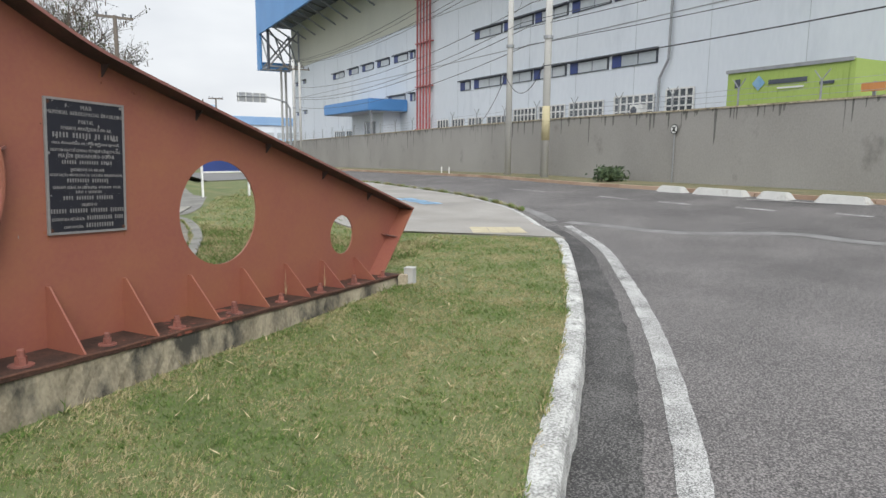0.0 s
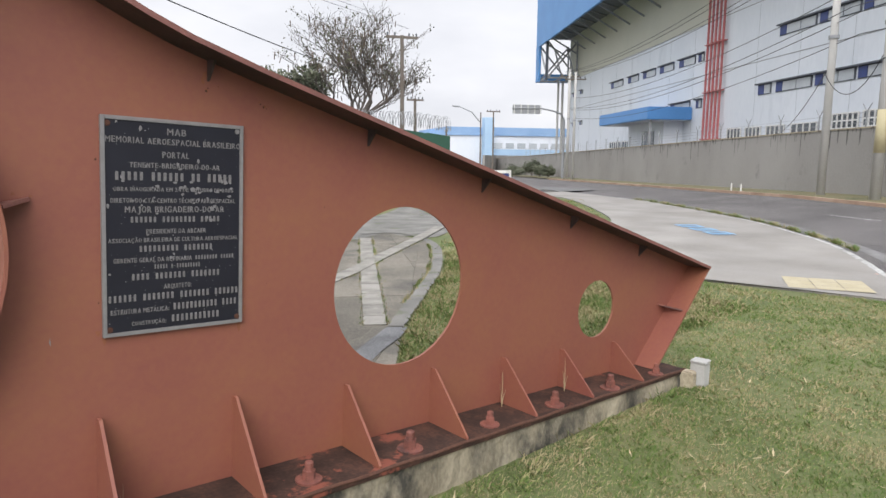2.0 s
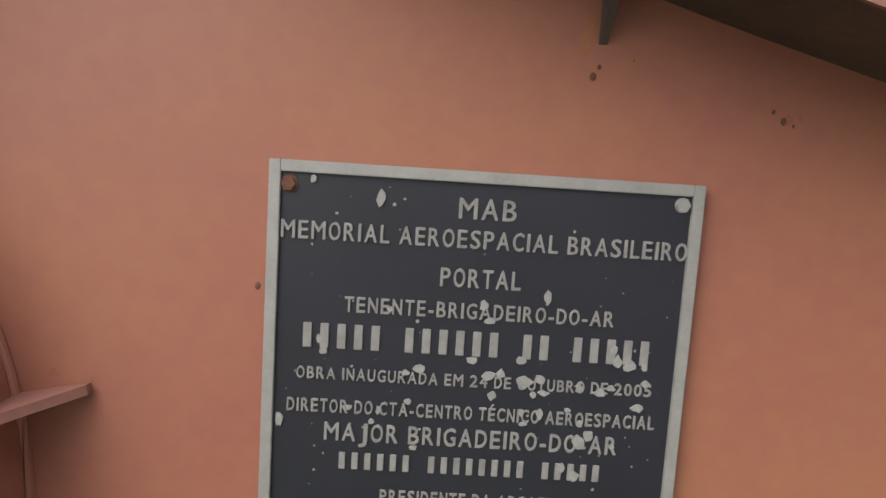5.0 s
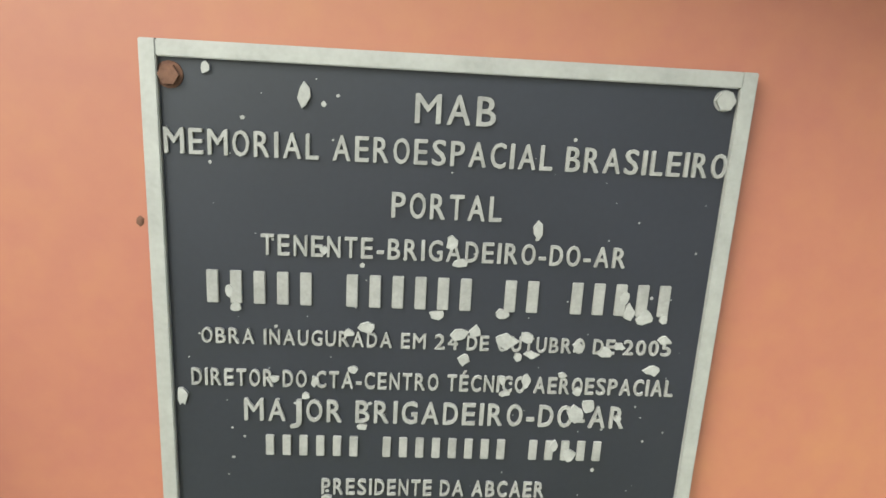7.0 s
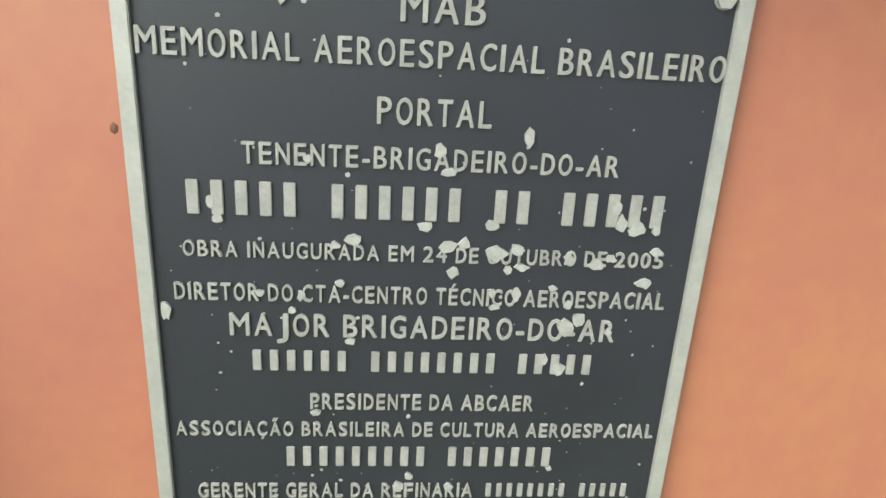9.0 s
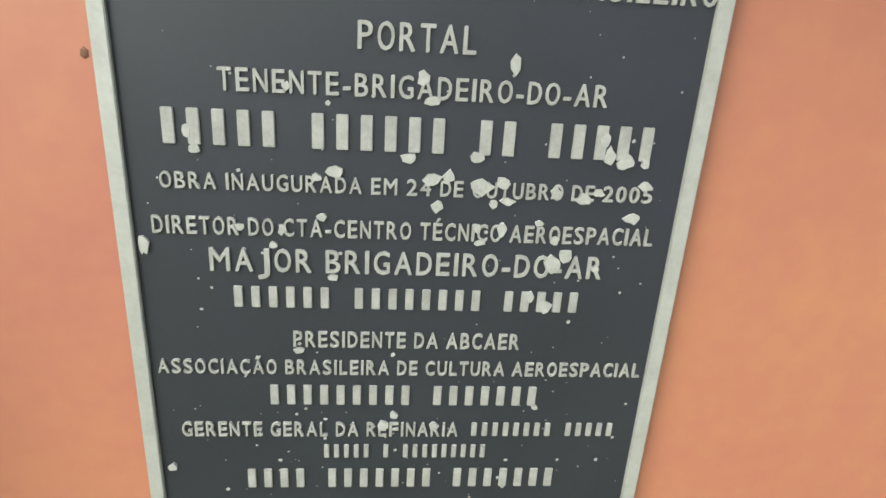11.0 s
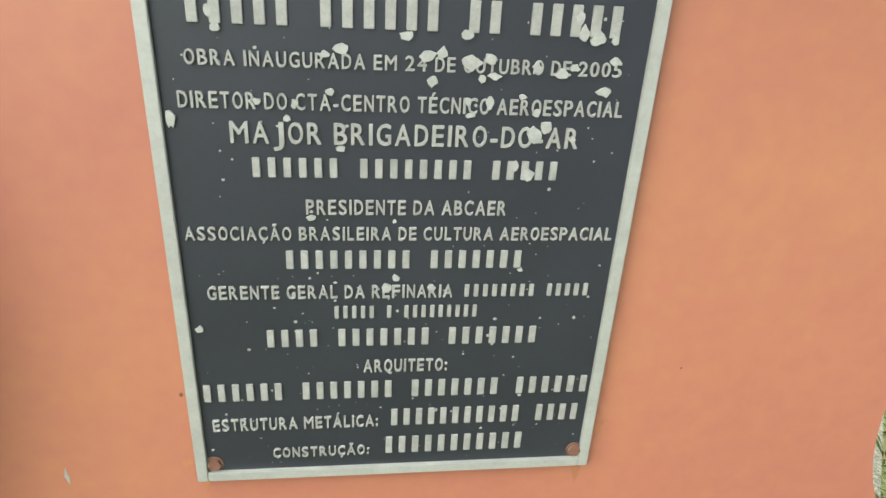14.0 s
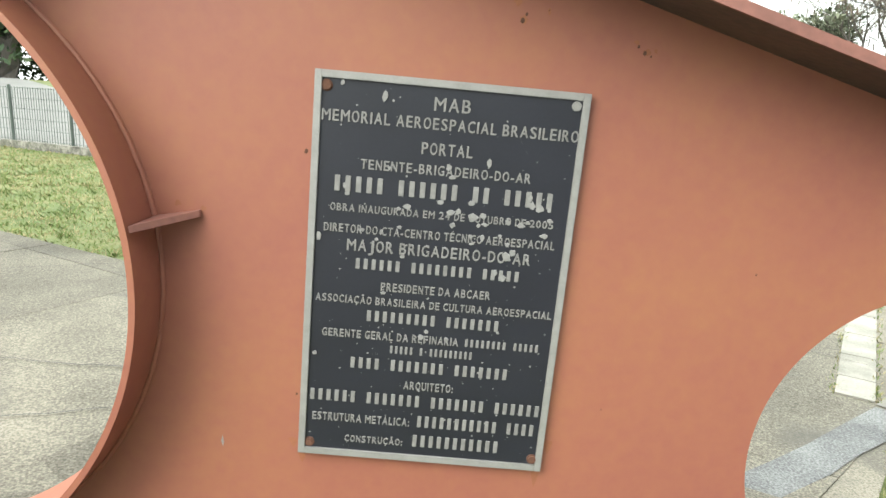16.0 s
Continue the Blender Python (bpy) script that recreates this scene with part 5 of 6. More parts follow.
fac = empty("factory_building", Matrix(), "large white clad factory with blue roof edge and ribbon windows", "building")
part("wall", fbox(-75, 66, -30, 0, -3, 13.05), M_WHITE_BLD, fac, "white panelled facade")
part("upper_wall", fbox(19.8, 66, -30, -0.05, 13.05, 23), M_BEIGE, fac, "beige upper cladding")
part("upper_wall", fbox(-75, 19.8, -30, 0, 13.05, 23), M_WHITE_BLD, fac)
for k in range(26):
    s = 65 - 5.3 * k
    part("panel_joint", fbox(s, s + 0.025, 0, 0.01, -1, 12.9), M_GLASS, fac)
for z in (8.6, 12.98):
    part("panel_joint", fbox(-75, 66, 0, 0.02, z, z + 0.06), M_GALV, fac)


def ribbon(s0, s1, z0, z1, navy=1.0):
    """A ribbon window: recessed dark frame, a navy panel at one end, pale panes."""
    a, b = max(s0, s1), min(s0, s1)
    w = part("window", fbox(a, b, -0.02, 0.05, z0, z1), M_LINTEL, fac)
    part("lintel", fbox(a + 0.1, b - 0.1, 0.05, 0.3, z1 - 0.02, z1 + 0.08), M_LINTEL, w)
    part("navy_panel", fbox(a - 0.05, a - navy, 0.052, 0.085, z0 + 0.04, z1 - 0.06), M_NAVY, w)
    n = max(1, int((a - navy - b) / 1.3))
    for k in range(n):
        u0 = a - navy - 0.06 - (a - navy - b - 0.1) * k / n
        u1 = a - navy - 0.02 - (a - navy - b - 0.1) * (k + 1) / n
        part("pane", fbox(u0, u1 + 0.05, 0.052, 0.08, z0 + 0.05, z1 - 0.08), M_GLASS, w)
    return w


for a, b in ((45.5, 41.2), (39.5, 36.2), (34.9, 31.4), (30.3, 26.9), (25.7, 22.3), (21.7, 20.6)):
    ribbon(a, b, 9.9, 10.6, 1.0 if a - b > 2 else 0.6)
for a, b in ((11.5, 9.8), (9.2, 5.1), (4.8, 1.0), (0.8, -2.9), (-3.3, -7.0), (-7.3, -11.0)):
    ribbon(a, b, 6.12, 6.87, 0.8)
    if a < 11:
        ribbon(a, b, 10.0, 10.72, 0.8)
ribbon(21.7, 20.6, 5.85, 6.6, 0.5)
ribbon(27.2, 22.9, 5.95, 6.6, 0.9)
for s, z in ((59.4, 10.5), (59.2, 6.1), (63.2, 10.4), (63.0, 6.0)):
    ribbon(s, s - 1.4, z, z + 0.5, 0.7)


def grid_window(s0, s1, z0, z1, cols, rows):
    w = part("window", fbox(s0, s1, -0.02, 0.04, z0, z1), M_DARK_GLASS, fac)
    a, b = max(s0, s1), min(s0, s1)
    for k in range(cols + 1):
        s = a + (b - a) * k / cols
        part("mullion", fbox(s - 0.05, s + 0.05, 0.04, 0.1, z0, z1), M_WHITE, w)
    for k in range(rows + 1):
        z = z0 + (z1 - z0) * k / rows
        part("transom", fbox(a, b, 0.042, 0.095, z - 0.04, z + 0.04), M_WHITE, w)


for a, b, z1, c in ((3.2, 0.4, 4.2, 6), (0.0, -2.9, 4.25, 6), (-3.4, -6.7, 4.3, 7), (-7.7, -10.9, 4.42, 6), (-11.8, -13.7, 4.58, 4)):
    grid_window(a, b, z1 - 1.35, z1, c, 3)
for a, b in ((15.7, 13.6), (12.9, 10.8), (10.0, 7.8), (7.0, 4.2)):
    grid_window(a, b, 2.9, 3.8, 4, 1)
for a, b in ((45.2, 41.2), (40.6, 36.4)):
    grid_window(a, b, 1.8, 3.3, 5, 2)
# air conditioner under a window
ac = empty("air_conditioner", Matrix(), "white split air conditioner unit below a factory window", "air conditioner")
part("case", fbox(-9.4, -10.4, 0.1, 0.45, 3.2, 3.85, 0.03), M_WHITE, ac)
part("fan_grille", tube([FM @ Vector((-9.75, 0.45, 3.52)), FM @ Vector((-9.75, 0.47, 3.52))], 0.24, 20), M_LINTEL, ac)
# red vertical pipes
for k in range(5):
    s = 16.9 + 0.66 * k
    part("red_pipe", tube([FM @ Vector((s, 0.3, 1.2)), FM @ Vector((s, 0.3, 24))], 0.1, 8), M_RED, fac)
for z in (3, 7, 11, 15, 19):
    part("pipe_clamp", fbox(16.7, 19.8, 0.0, 0.45, z, z + 0.08), M_RED, fac)
part("drain_pipe", tube([FM @ Vector((-11.3, 0.15, 1)), FM @ Vector((-11.3, 0.15, 5.2)), FM @ Vector((-11.9, 0.15, 6.2)), FM @ Vector((-12.0, 0.15, 14))], 0.07, 6), M_GALV, fac)
# entrance canopy
can = part("canopy", fbox(22.4, 36.6, 0.02, 4.2, 4.9, 6.05, 0.05), M_BLUE, fac, "blue boxed entrance canopy")
part("canopy_soffit", fbox(22.7, 36.3, 0.3, 3.9, 4.84, 4.9), M_WHITE_BLD, can)
part("porch", fbox(24.2, 33.5, 0.0, 1.9, -1, 4.84), M_WHITE_BLD, fac)
part("porch_door", fbox(26.4, 29.4, 1.9, 1.96, -1, 4.0), M_DARK_GLASS, fac)
part("canopy_column", fbox(22.9, 23.1, 3.6, 3.8, -1, 4.9), M_GALV, fac)
# roof overhang: blue fascia seven metres out, its end leg and the truss behind it
part("fascia", fbox(-75, 67.2, 4.7, 5.0, 18.1, 26), M_BLUE, fac, "deep blue roof fascia")
part("fascia_leg", fbox(60.8, 61.1, 4.6, 4.9, 12.6, 18.1), M_LINTEL, fac)
part("fascia_leg", fbox(65.2, 67.2, 4.7, 5.02, 12.9, 18.1), M_BLUE, fac, "blue end leg of the roof fascia")
part("end_fascia", fbox(66.9, 67.2, 0.0, 5.0, 12.9, 14.2), M_BLUE, fac)
part("roof", fbox(-75, 66, -30, 4.7, 23, 26), M_GALV, fac)
# dark grey with the overhang's shade put into the sheet colour
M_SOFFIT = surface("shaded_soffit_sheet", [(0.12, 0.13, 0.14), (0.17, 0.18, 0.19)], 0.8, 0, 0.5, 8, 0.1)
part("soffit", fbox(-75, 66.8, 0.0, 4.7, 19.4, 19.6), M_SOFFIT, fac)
for k in range(28):
    s = 66 - 4.4 * k
    part("truss_bar", tube([FM @ Vector((s, 0.1, 16.6)), FM @ Vector((s, 4.7, 19.2))], 0.12, 5), M_GALV, fac)
    part("truss_bar", tube([FM @ Vector((s, 0.1, 19.3)), FM @ Vector((s - 4.4, 4.7, 19.3))], 0.09, 5), M_GALV, fac)
for s in (66.0, 61.0):
    for y0, z0, y1, z1 in ((0.2, 13, 4.6, 13), (0.2, 13, 2.4, 15.6), (2.4, 15.6, 4.6, 13), (0.2, 18.2, 2.4, 15.6), (2.4, 15.6, 4.6, 18.2), (0.2, 13, 0.2, 18), (4.6, 13, 4.6, 18)):
        part("truss_bar", tube([FM @ Vector((s, y0, z0)), FM @ Vector((s, y1, z1))], 0.14, 5), M_GALV, fac)
for y in (0.4, 2.4, 4.6):
    part("truss_bar", tube([FM @ Vector((61, y, 13)), FM @ Vector((66, y, 13))], 0.14, 5), M_GALV, fac)
    part("truss_bar", tube([FM @ Vector((61, y, 13)), FM @ Vector((66, y, 17.8))], 0.12, 5), M_GALV, fac)
part("truss_column", tube([FM @ Vector((66.6, 0.8, -2)), FM @ Vector((66.6, 0.8, 13))], 0.2, 10), M_CONC_POLE, fac)
part("truss_column", tube([FM @ Vector((65.4, 1.8, -2)), FM @ Vector((65.4, 1.8, 13))], 0.18, 10), M_CONC_POLE, fac)

# ---------- lime green container behind the wall ----------
CM = Matrix.Translation(OUT * 21.5) @ Matrix.Rotation(AZ, 4, "Z")
con = empty("container", Matrix(), "lime green corrugated container with a logo panel", "container")
part("body", box((8.63, -2.4, 0.0), (13.3, 0, 4.2), CM), M_LIME, con)
for k in range(24):
    s = 8.72 + 0.19 * k
    part("rib", box((s, 0.0, 0.3), (s + 0.11, 0.01, 4.1), CM), M_LIME, con)
part("top_rail", box((8.57, -0.06, 4.16), (13.36, 0.06, 4.28), CM), M_GALV, con)
part("end_frame", box((8.5, -2.4, 0.0), (8.65, 0.03, 4.22), CM), M_LIME, con)
lg = part("logo_mark", box((-0.19, 0.028, -0.19), (0.19, 0.036, 0.19), CM @ Matrix.Translation((11.95, 0, 3.72)) @ Matrix.Rotation(radians(45), 4, "Y")), M_SYMBOL, con, "blue diamond mark")
part("logo_bar", box((10.1, 0.028, 3.64), (11.55, 0.036, 3.8), CM), M_LINTEL, con, "dark grey bar")
part("logo_bar", box((10.2, 0.028, 3.46), (11.2, 0.036, 3.52), CM), M_WHITE, con)
part("logo_bar", box((12.72, 0.028, 3.6), (12.95, 0.036, 3.92), CM), M_LINTEL, con)
part("logo_bar", box((9.15, 0.028, 3.5), (9.65, 0.036, 3.6), CM), M_LINTEL, con)
part("warning_panel", box((7.5, 0.1, 3.15), (8.2, 0.16, 3.42), CM), M_ORANGE, con, "small orange panel")
part("panel_post", box((7.8, 0.02, -0.2), (7.88, 0.1, 3.45), CM), M_GALV, con)

# ---------- down the street ----------
fb = empty("low_factory", Matrix(), "long low white factory with a light blue roof band", "building")
a, b = Vector((89, 99.9, 0)), Vector((117, 86.5, 0))
ang = math.atan2(b.y - a.y, b.x - a.x)
BM = Matrix.Translation(a) @ Matrix.Rotation(ang, 4, "Z")
L = (b - a).length
part("wall", box((0, 0, -3), (L, 25, 5.7), BM), M_WHITE_BLD, fb)
part("roof_band", box((-0.3, -0.3, 5.7), (L, 25, 7.4), BM), M_PALE_BLUE, fb)
part("blue_base", box((8, -0.05, -3), (L, 0, 2.9), BM), M_LIGHT_BLUE, fb)
part("tower", box((7.2, -2.2, -3), (9.2, -0.2, 9.3), BM), M_LIGHT_BLUE, fb)
part("low_annex", box((-14, 4, -3), (-0.5, 20, 4.8), BM), M_LIGHT_BLUE, fb)
for k in range(7):
    part("window", box((10 + 2.6 * k, -0.08, 3.1), (11.8 + 2.6 * k, 0.0, 4.2), BM), M_GLASS, fb)
lw = strip([(62, 62, -1.0), (77, 74, -1.0), (98, 74, -1.0)], [(0, -1), (0, 2.6), (-0.3, 2.6), (-0.3, -1)], True)
tagged(finish(lw, "wall_far", M_WALL), "grey boundary wall at the street bend", "wall", "", "structure")


def wood_pole(x, y, z, h, arm, label, r=0.13):
    t = empty("wooden_pole", Matrix.Translation((x, y, z)), label, "utility pole", "street utility poles")
    part("shaft", tube([(0, 0, -0.3), (0, 0, h)], [r, r * 0.75], 10), M_WOOD, t)
    if arm:
        part("crossarm", box((-arm, -0.05, h - 0.15), (arm, 0.05, h - 0.03), Matrix.Rotation(radians(-25), 4, "Z")), M_WOOD, t)
        for u in (-0.9, -0.45, 0.45, 0.9):
            p = Matrix.Rotation(radians(-25), 4, "Z") @ Vector((arm * u, 0, h - 0.03))
            part("insulator", tube([p, p + Vector((0, 0, 0.14))], [0.03, 0.045], 7), M_LINTEL, t)
    return t


wood_pole(19.53, 24.2, 0.4, 6.9, 0.8, "weathered wooden pole with a crossarm by the tree", 0.12)
wood_pole(28.44, 34.4, -0.5, 5.9, 0.6, "distant weathered wooden pole with a crossarm", 0.13)
wood_pole(43.75, 43.6, -0.8, 6.4, 0, "slim dark street pole", 0.08)
wood_pole(52.5, 50.6, -1.0, 7.5, 0.8, "distant weathered wooden pole with a crossarm", 0.11)
wood_pole(38.0, 42.0, -0.7, 4.8, 0, "slim dark street pole", 0.1)
conc = empty("utility_pole", Matrix.Translation((0.9, 12.95, 0)), "square grey concrete utility pole with a lamp bracket", "utility pole", "street utility poles")
part("shaft", tube([(0, 0, -0.3), (0, 0, 7.3)], [0.2, 0.13], 4), M_EDGING, conc)
part("lamp_head", tube([(-0.2, 0, 5.75), (-0.55, 0, 5.85)], [0.06, 0.12], 10), M_GALV, conc)
part("crossarm", box((-0.6, -0.05, 5.45), (0.7, 0.05, 5.55)), M_WOOD, conc)

# back of an overhead road sign on a curved arm
gs = empty("road_sign", Matrix(), "back of a grey road sign on a curved overhanging arm", "sign")
p0, p1 = Vector((47.2, 36.3, -0.6)), Vector((42.8, 38.6, 5.7))
part("pole", tube([p0, p0 + Vector((0, 0, 5.4)), p0 + Vector((-0.3, 0.15, 5.9)), p0 + Vector((-1.0, 0.5, 6.15)), Vector((45.2, 37.4, 5.75)), p1], [0.12, 0.1, 0.09, 0.08, 0.07, 0.06], 8), M_GALV, gs)
sd = (Vector((45.25, 37.3, 0)) - Vector((42.84, 38.55, 0))).normalized()
SM = Matrix.Translation((42.84, 38.55, 1.08)) @ Matrix.Rotation(math.atan2(sd.y, sd.x), 4, "Z")
part("panel", box((0, 0.08, 4.15), (2.7, 0.12, 4.95), SM), M_GALV, gs)
for x in (0.1, 0.75, 1.4, 2.05, 2.6):
    part("rib", box((x, 0.02, 4.13), (x + 0.05, 0.08, 4.97), SM), M_WHITE, gs)

# street lamp with a long arm
sl = empty("street_lamp", Matrix.Translation((43.75, 43.6, -0.8)), "slim street lamp with a long thin arm", "street lamp")
part("arm", tube([(0, 0, 5.4), (-0.8, 0.4, 6.4), (-1.9, 1.0, 6.9)], 0.05, 6), M_GALV, sl)
part("head", tube([(-1.9, 1.0, 6.9), (-2.5, 1.3, 6.95)], [0.1, 0.06], 8), M_GALV, sl)

# low sign: white frame with a navy panel
bs = empty("low_sign", Matrix(), "low white-framed sign with a navy blue panel on the grass", "sign")
a, b = Vector((10.76, 10.17, 0)), Vector((11.97, 9.57, 0))
ang = math.atan2(b.y - a.y, b.x - a.x)
SM = Matrix.Translation((a.x, a.y, 0.13)) @ Matrix.Rotation(ang, 4, "Z")
W = (b - a).length
for x in (0.0, W - 0.05):
    part("post", box((x, -0.03, -0.3), (x + 0.05, 0.03, 0.96), SM, 0.004), M_WHITE, bs)
part("top_rail", box((0.05, -0.03, 0.88), (W - 0.05, 0.03, 0.96), SM, 0.004), M_WHITE, bs)
part("bottom_rail", box((0.05, -0.02, 0.46), (W - 0.05, 0.02, 0.5), SM, 0.004), M_WHITE, bs)
part("panel", box((0.05, -0.012, 0.5), (W - 0.05, 0.012, 0.88), SM), M_NAVY, bs)

# green sheet-metal fence with coiled wire
gf = empty("sheet_fence", Matrix(), "dark green sheet metal fence with a stepped end", "fence")
a, b = Vector((8.9, 17.97, 0)), Vector((14.67, 15.09, 0))
ang = math.atan2(b.y - a.y, b.x - a.x)
GM = Matrix.Translation(a) @ Matrix.Rotation(ang, 4, "Z")
L = (b - a).length
n = 8
for k in range(n):
    x0, x1 = L * k / n, L * (k + 1) / n
    top = 2.52 - (0.0 if k < n - 3 else 0.09 * (k - n + 4))
    bm = bmesh.new()
    up = [(x0, top), (x1, top - (0.12 if k >= n - 3 else 0)), (x1, -1.2), (x0, -1.2)]
    f0 = [bm.verts.new((x + 0.004, -0.03, z)) for x, z in up]
    f1 = [bm.verts.new((x - 0.004, 0.03, z)) for x, z in up]
    bm.faces.new(f0[::-1])
    bm.faces.new(f1)
    for i in range(4):
        bm.faces.new((f0[i], f0[(i + 1) % 4], f1[(i + 1) % 4], f1[i]))
    bmesh.ops.recalc_face_normals(bm, faces=bm.faces)
    bmesh.ops.transform(bm, matrix=GM, verts=bm.verts)
    part("sheet", bm, M_GREEN_STEEL, gf)
    part("fence_post", box((x1 - 0.03, 0.031, -1.2), (x1 + 0.03, 0.09, top - 0.1), GM), M_GREEN_STEEL, gf)
rz = empty("razor_wire", Matrix(), "galvanised coiled razor wire on top of the fence", "wire")
pts = []
for k in range(40 * 14):
    u = k / (40 * 14)
    ang2 = 2 * math.pi * k / 14
    pts.append(GM @ Vector((L * u + 0.05 * math.sin(ang2 * 0.5), 0.24 * math.cos(ang2), 2.7 + 0.24 * math.sin(ang2) - (0.18 * max(0, u - 0.77) / 0.23))))
part("coil", tube(pts, 0.011, 4), M_GALV, rz)
pts = [p + (GM.to_3x3() @ Vector((0.1, 0, 0.02))) for p in pts[::-1]]
part("coil", tube(pts, 0.009, 4), M_GALV, rz)

# ---------- behind the portal: wire fence, marker slab, second leg, rocket ----------
FENCE = [(2.5, 9.8), (-0.96, 10.2), (-2.2, 10.45), (-7.4, 13.2), (-10.4, 14.6), (-14.5, 16.3)]
fline = smooth_line([(x, y, 0) for x, y in FENCE], 0.1)
wf = empty("wire_fence", Matrix(), "green welded wire mesh fence on a low stone kerb", "fence")
FH = 1.22
base = 0.1
part("stone_kerb", strip([(p.x, p.y, 0) for p in fline[::3]], [(0.12, -0.3), (0.12, 0.1), (-0.1, 0.1), (-0.1, -0.3)], True), M_RUBBLE, wf)
for p in fline[::22]:
    part("post", box((p.x - 0.025, p.y - 0.025, 0.05), (p.x + 0.025, p.y + 0.025, base + FH + 0.04)), M_FENCE, wf)
bmw = tube([(0, 0, base), (0, 0, base + FH)], 0.0075, 4)
wire_me = bpy.data.meshes.new("wire")
bmw.to_mesh(wire_me)
bmw.free()
wire_me.materials.append(M_FENCE)
for p in fline[:-1]:
    ob = new("wire", wire_me)
    ob.parent, ob.location = wf, (p.x, p.y, 0)
for k in range(6):
    z = base + 0.03 + (FH - 0.05) * k / 5
    part("rail_wire", tube([(p.x, p.y, z) for p in fline[::4]], 0.005, 4), M_FENCE, wf)

ms = empty("marker_slab", Matrix.Translation((-3.2, 7.7, 0.02)) @ Matrix.Rotation(radians(-10), 4, "Z"), "pale concrete slab stained with rust standing in the grass", "slab")
M_RUSTY_SLAB = surface("rust_stained_concrete", [(0.3, 0.29, 0.26), (0.42, 0.41, 0.38)], 0.95, 0, 3, 50, 0.3, 0.004, (0.3, 0.7), (0.28, 0.13, 0.05), stretch=(3.2, 1, 0.5), stain_scale=1.6, stain_at=(0.6, 0.72))
sl_bm = plate([(-0.31, -0.1), (-0.31, 1.08), (-0.27, 1.13), (0.24, 1.1), (0.31, 1.02), (0.31, -0.1)], [], 0.14)
bmesh.ops.bevel(sl_bm, geom=sl_bm.edges[:], offset=0.012, segments=2, affect="EDGES")
part("slab", sl_bm, M_RUSTY_SLAB, ms)
fl = empty("stone_step", Matrix.Translation((-3.6, 7.3, -0.06)), "flat grey stone with a small white block beside the slab", "stone")
part("step", box((-0.35, -0.15, -0.1), (0.2, 0.18, 0.1), None, 0.02), M_PLINTH, fl)
part("block", box((0.02, -0.05, 0.1), (0.14, 0.08, 0.3), None, 0.01), M_WHITE, fl)

# a second arm of the portal: a beam coming down from a post, its end free
leg = empty("steel_beam", Matrix.Translation((0, 4.1, 0)), "second red oxide painted steel arm of the portal", "monument")
bw = plate([(-1.72, 1.31), (-1.76, 1.27), (-4.5, 4.75), (-4.5, 5.15), (-4.4, 5.05)], [], 0.02)
part("web_plate", bw, M_STEEL_WORN, leg)
part("flange", flange([(-1.7, 1.32), (-4.4, 5.1)], -0.12, 0.12, 0.012), M_STEEL_WORN, leg)
part("flange", flange([(-4.5, 4.72), (-1.82, 1.24)], -0.12, 0.12, 0.012), M_STEEL_WORN, leg)
part("post", box((-4.8, -0.15, -0.1), (-4.42, 0.15, 5.3), None, 0.01), M_STEEL, leg)
part("foot", box((-5.1, -0.4, -0.15), (-4.1, 0.4, 0.06), None, 0.01), M_PLINTH, leg)

rk = empty("rocket_display", Matrix.Translation((-17.4, 67, 1.6)) @ Matrix.Diagonal((0.55, 0.55, 0.72, 1)), "white rocket standing on a plinth beyond the road", "monument")
part("body", tube([(0, 0, 0.6), (0, 0, 4.4), (0, 0, 5.6), (0, 0, 6.2)], [0.62, 0.62, 0.4, 0.05], 20), M_WHITE, rk)
for a in range(4):
    m = Matrix.Rotation(a * math.pi / 2 + 0.3, 4, "Z")
    bm = plate([(0.5, 0.3), (1.35, 0.0), (1.35, 0.45), (0.6, 1.3)], [], 0.08)
    bmesh.ops.transform(bm, matrix=m, verts=bm.verts)
    part("fin", bm, M_WHITE, rk)
part("plinth", box((-1.6, -1.6, -0.8), (1.6, 1.6, 0.3), None, 0.05), M_STRIP, rk)
rk2 = copy_thing(rk, Matrix.Translation((-8.6, 69, 1.6)) @ Matrix.Diagonal((0.6, 0.6, 0.72, 1)))
for k in range(7):
    tagged(finish(tube([(-20.0 + 0.62 * k, 65.6, 0.9), (-20.0 + 0.62 * k, 65.6, 1.85)], 0.24, 10), "white_bollard", M_WHITE), "white bollard in a row near the rocket", "bollard", "row of white bollards")
bench = empty("goal_frame", Matrix.Translation((-11.5, 24, 0)), "small green tubular frame by the rear road", "frame")
for p, q in (((0, 0, 0), (0, 0, 1.1)), ((1.6, 0, 0), (1.6, 0, 1.1)), ((0, 0, 1.1), (1.6, 0, 1.1)), ((0, 0, 0.55), (1.6, 0, 0.55))):
    part("bar", tube([p, q], 0.03, 6), M_FENCE, bench)


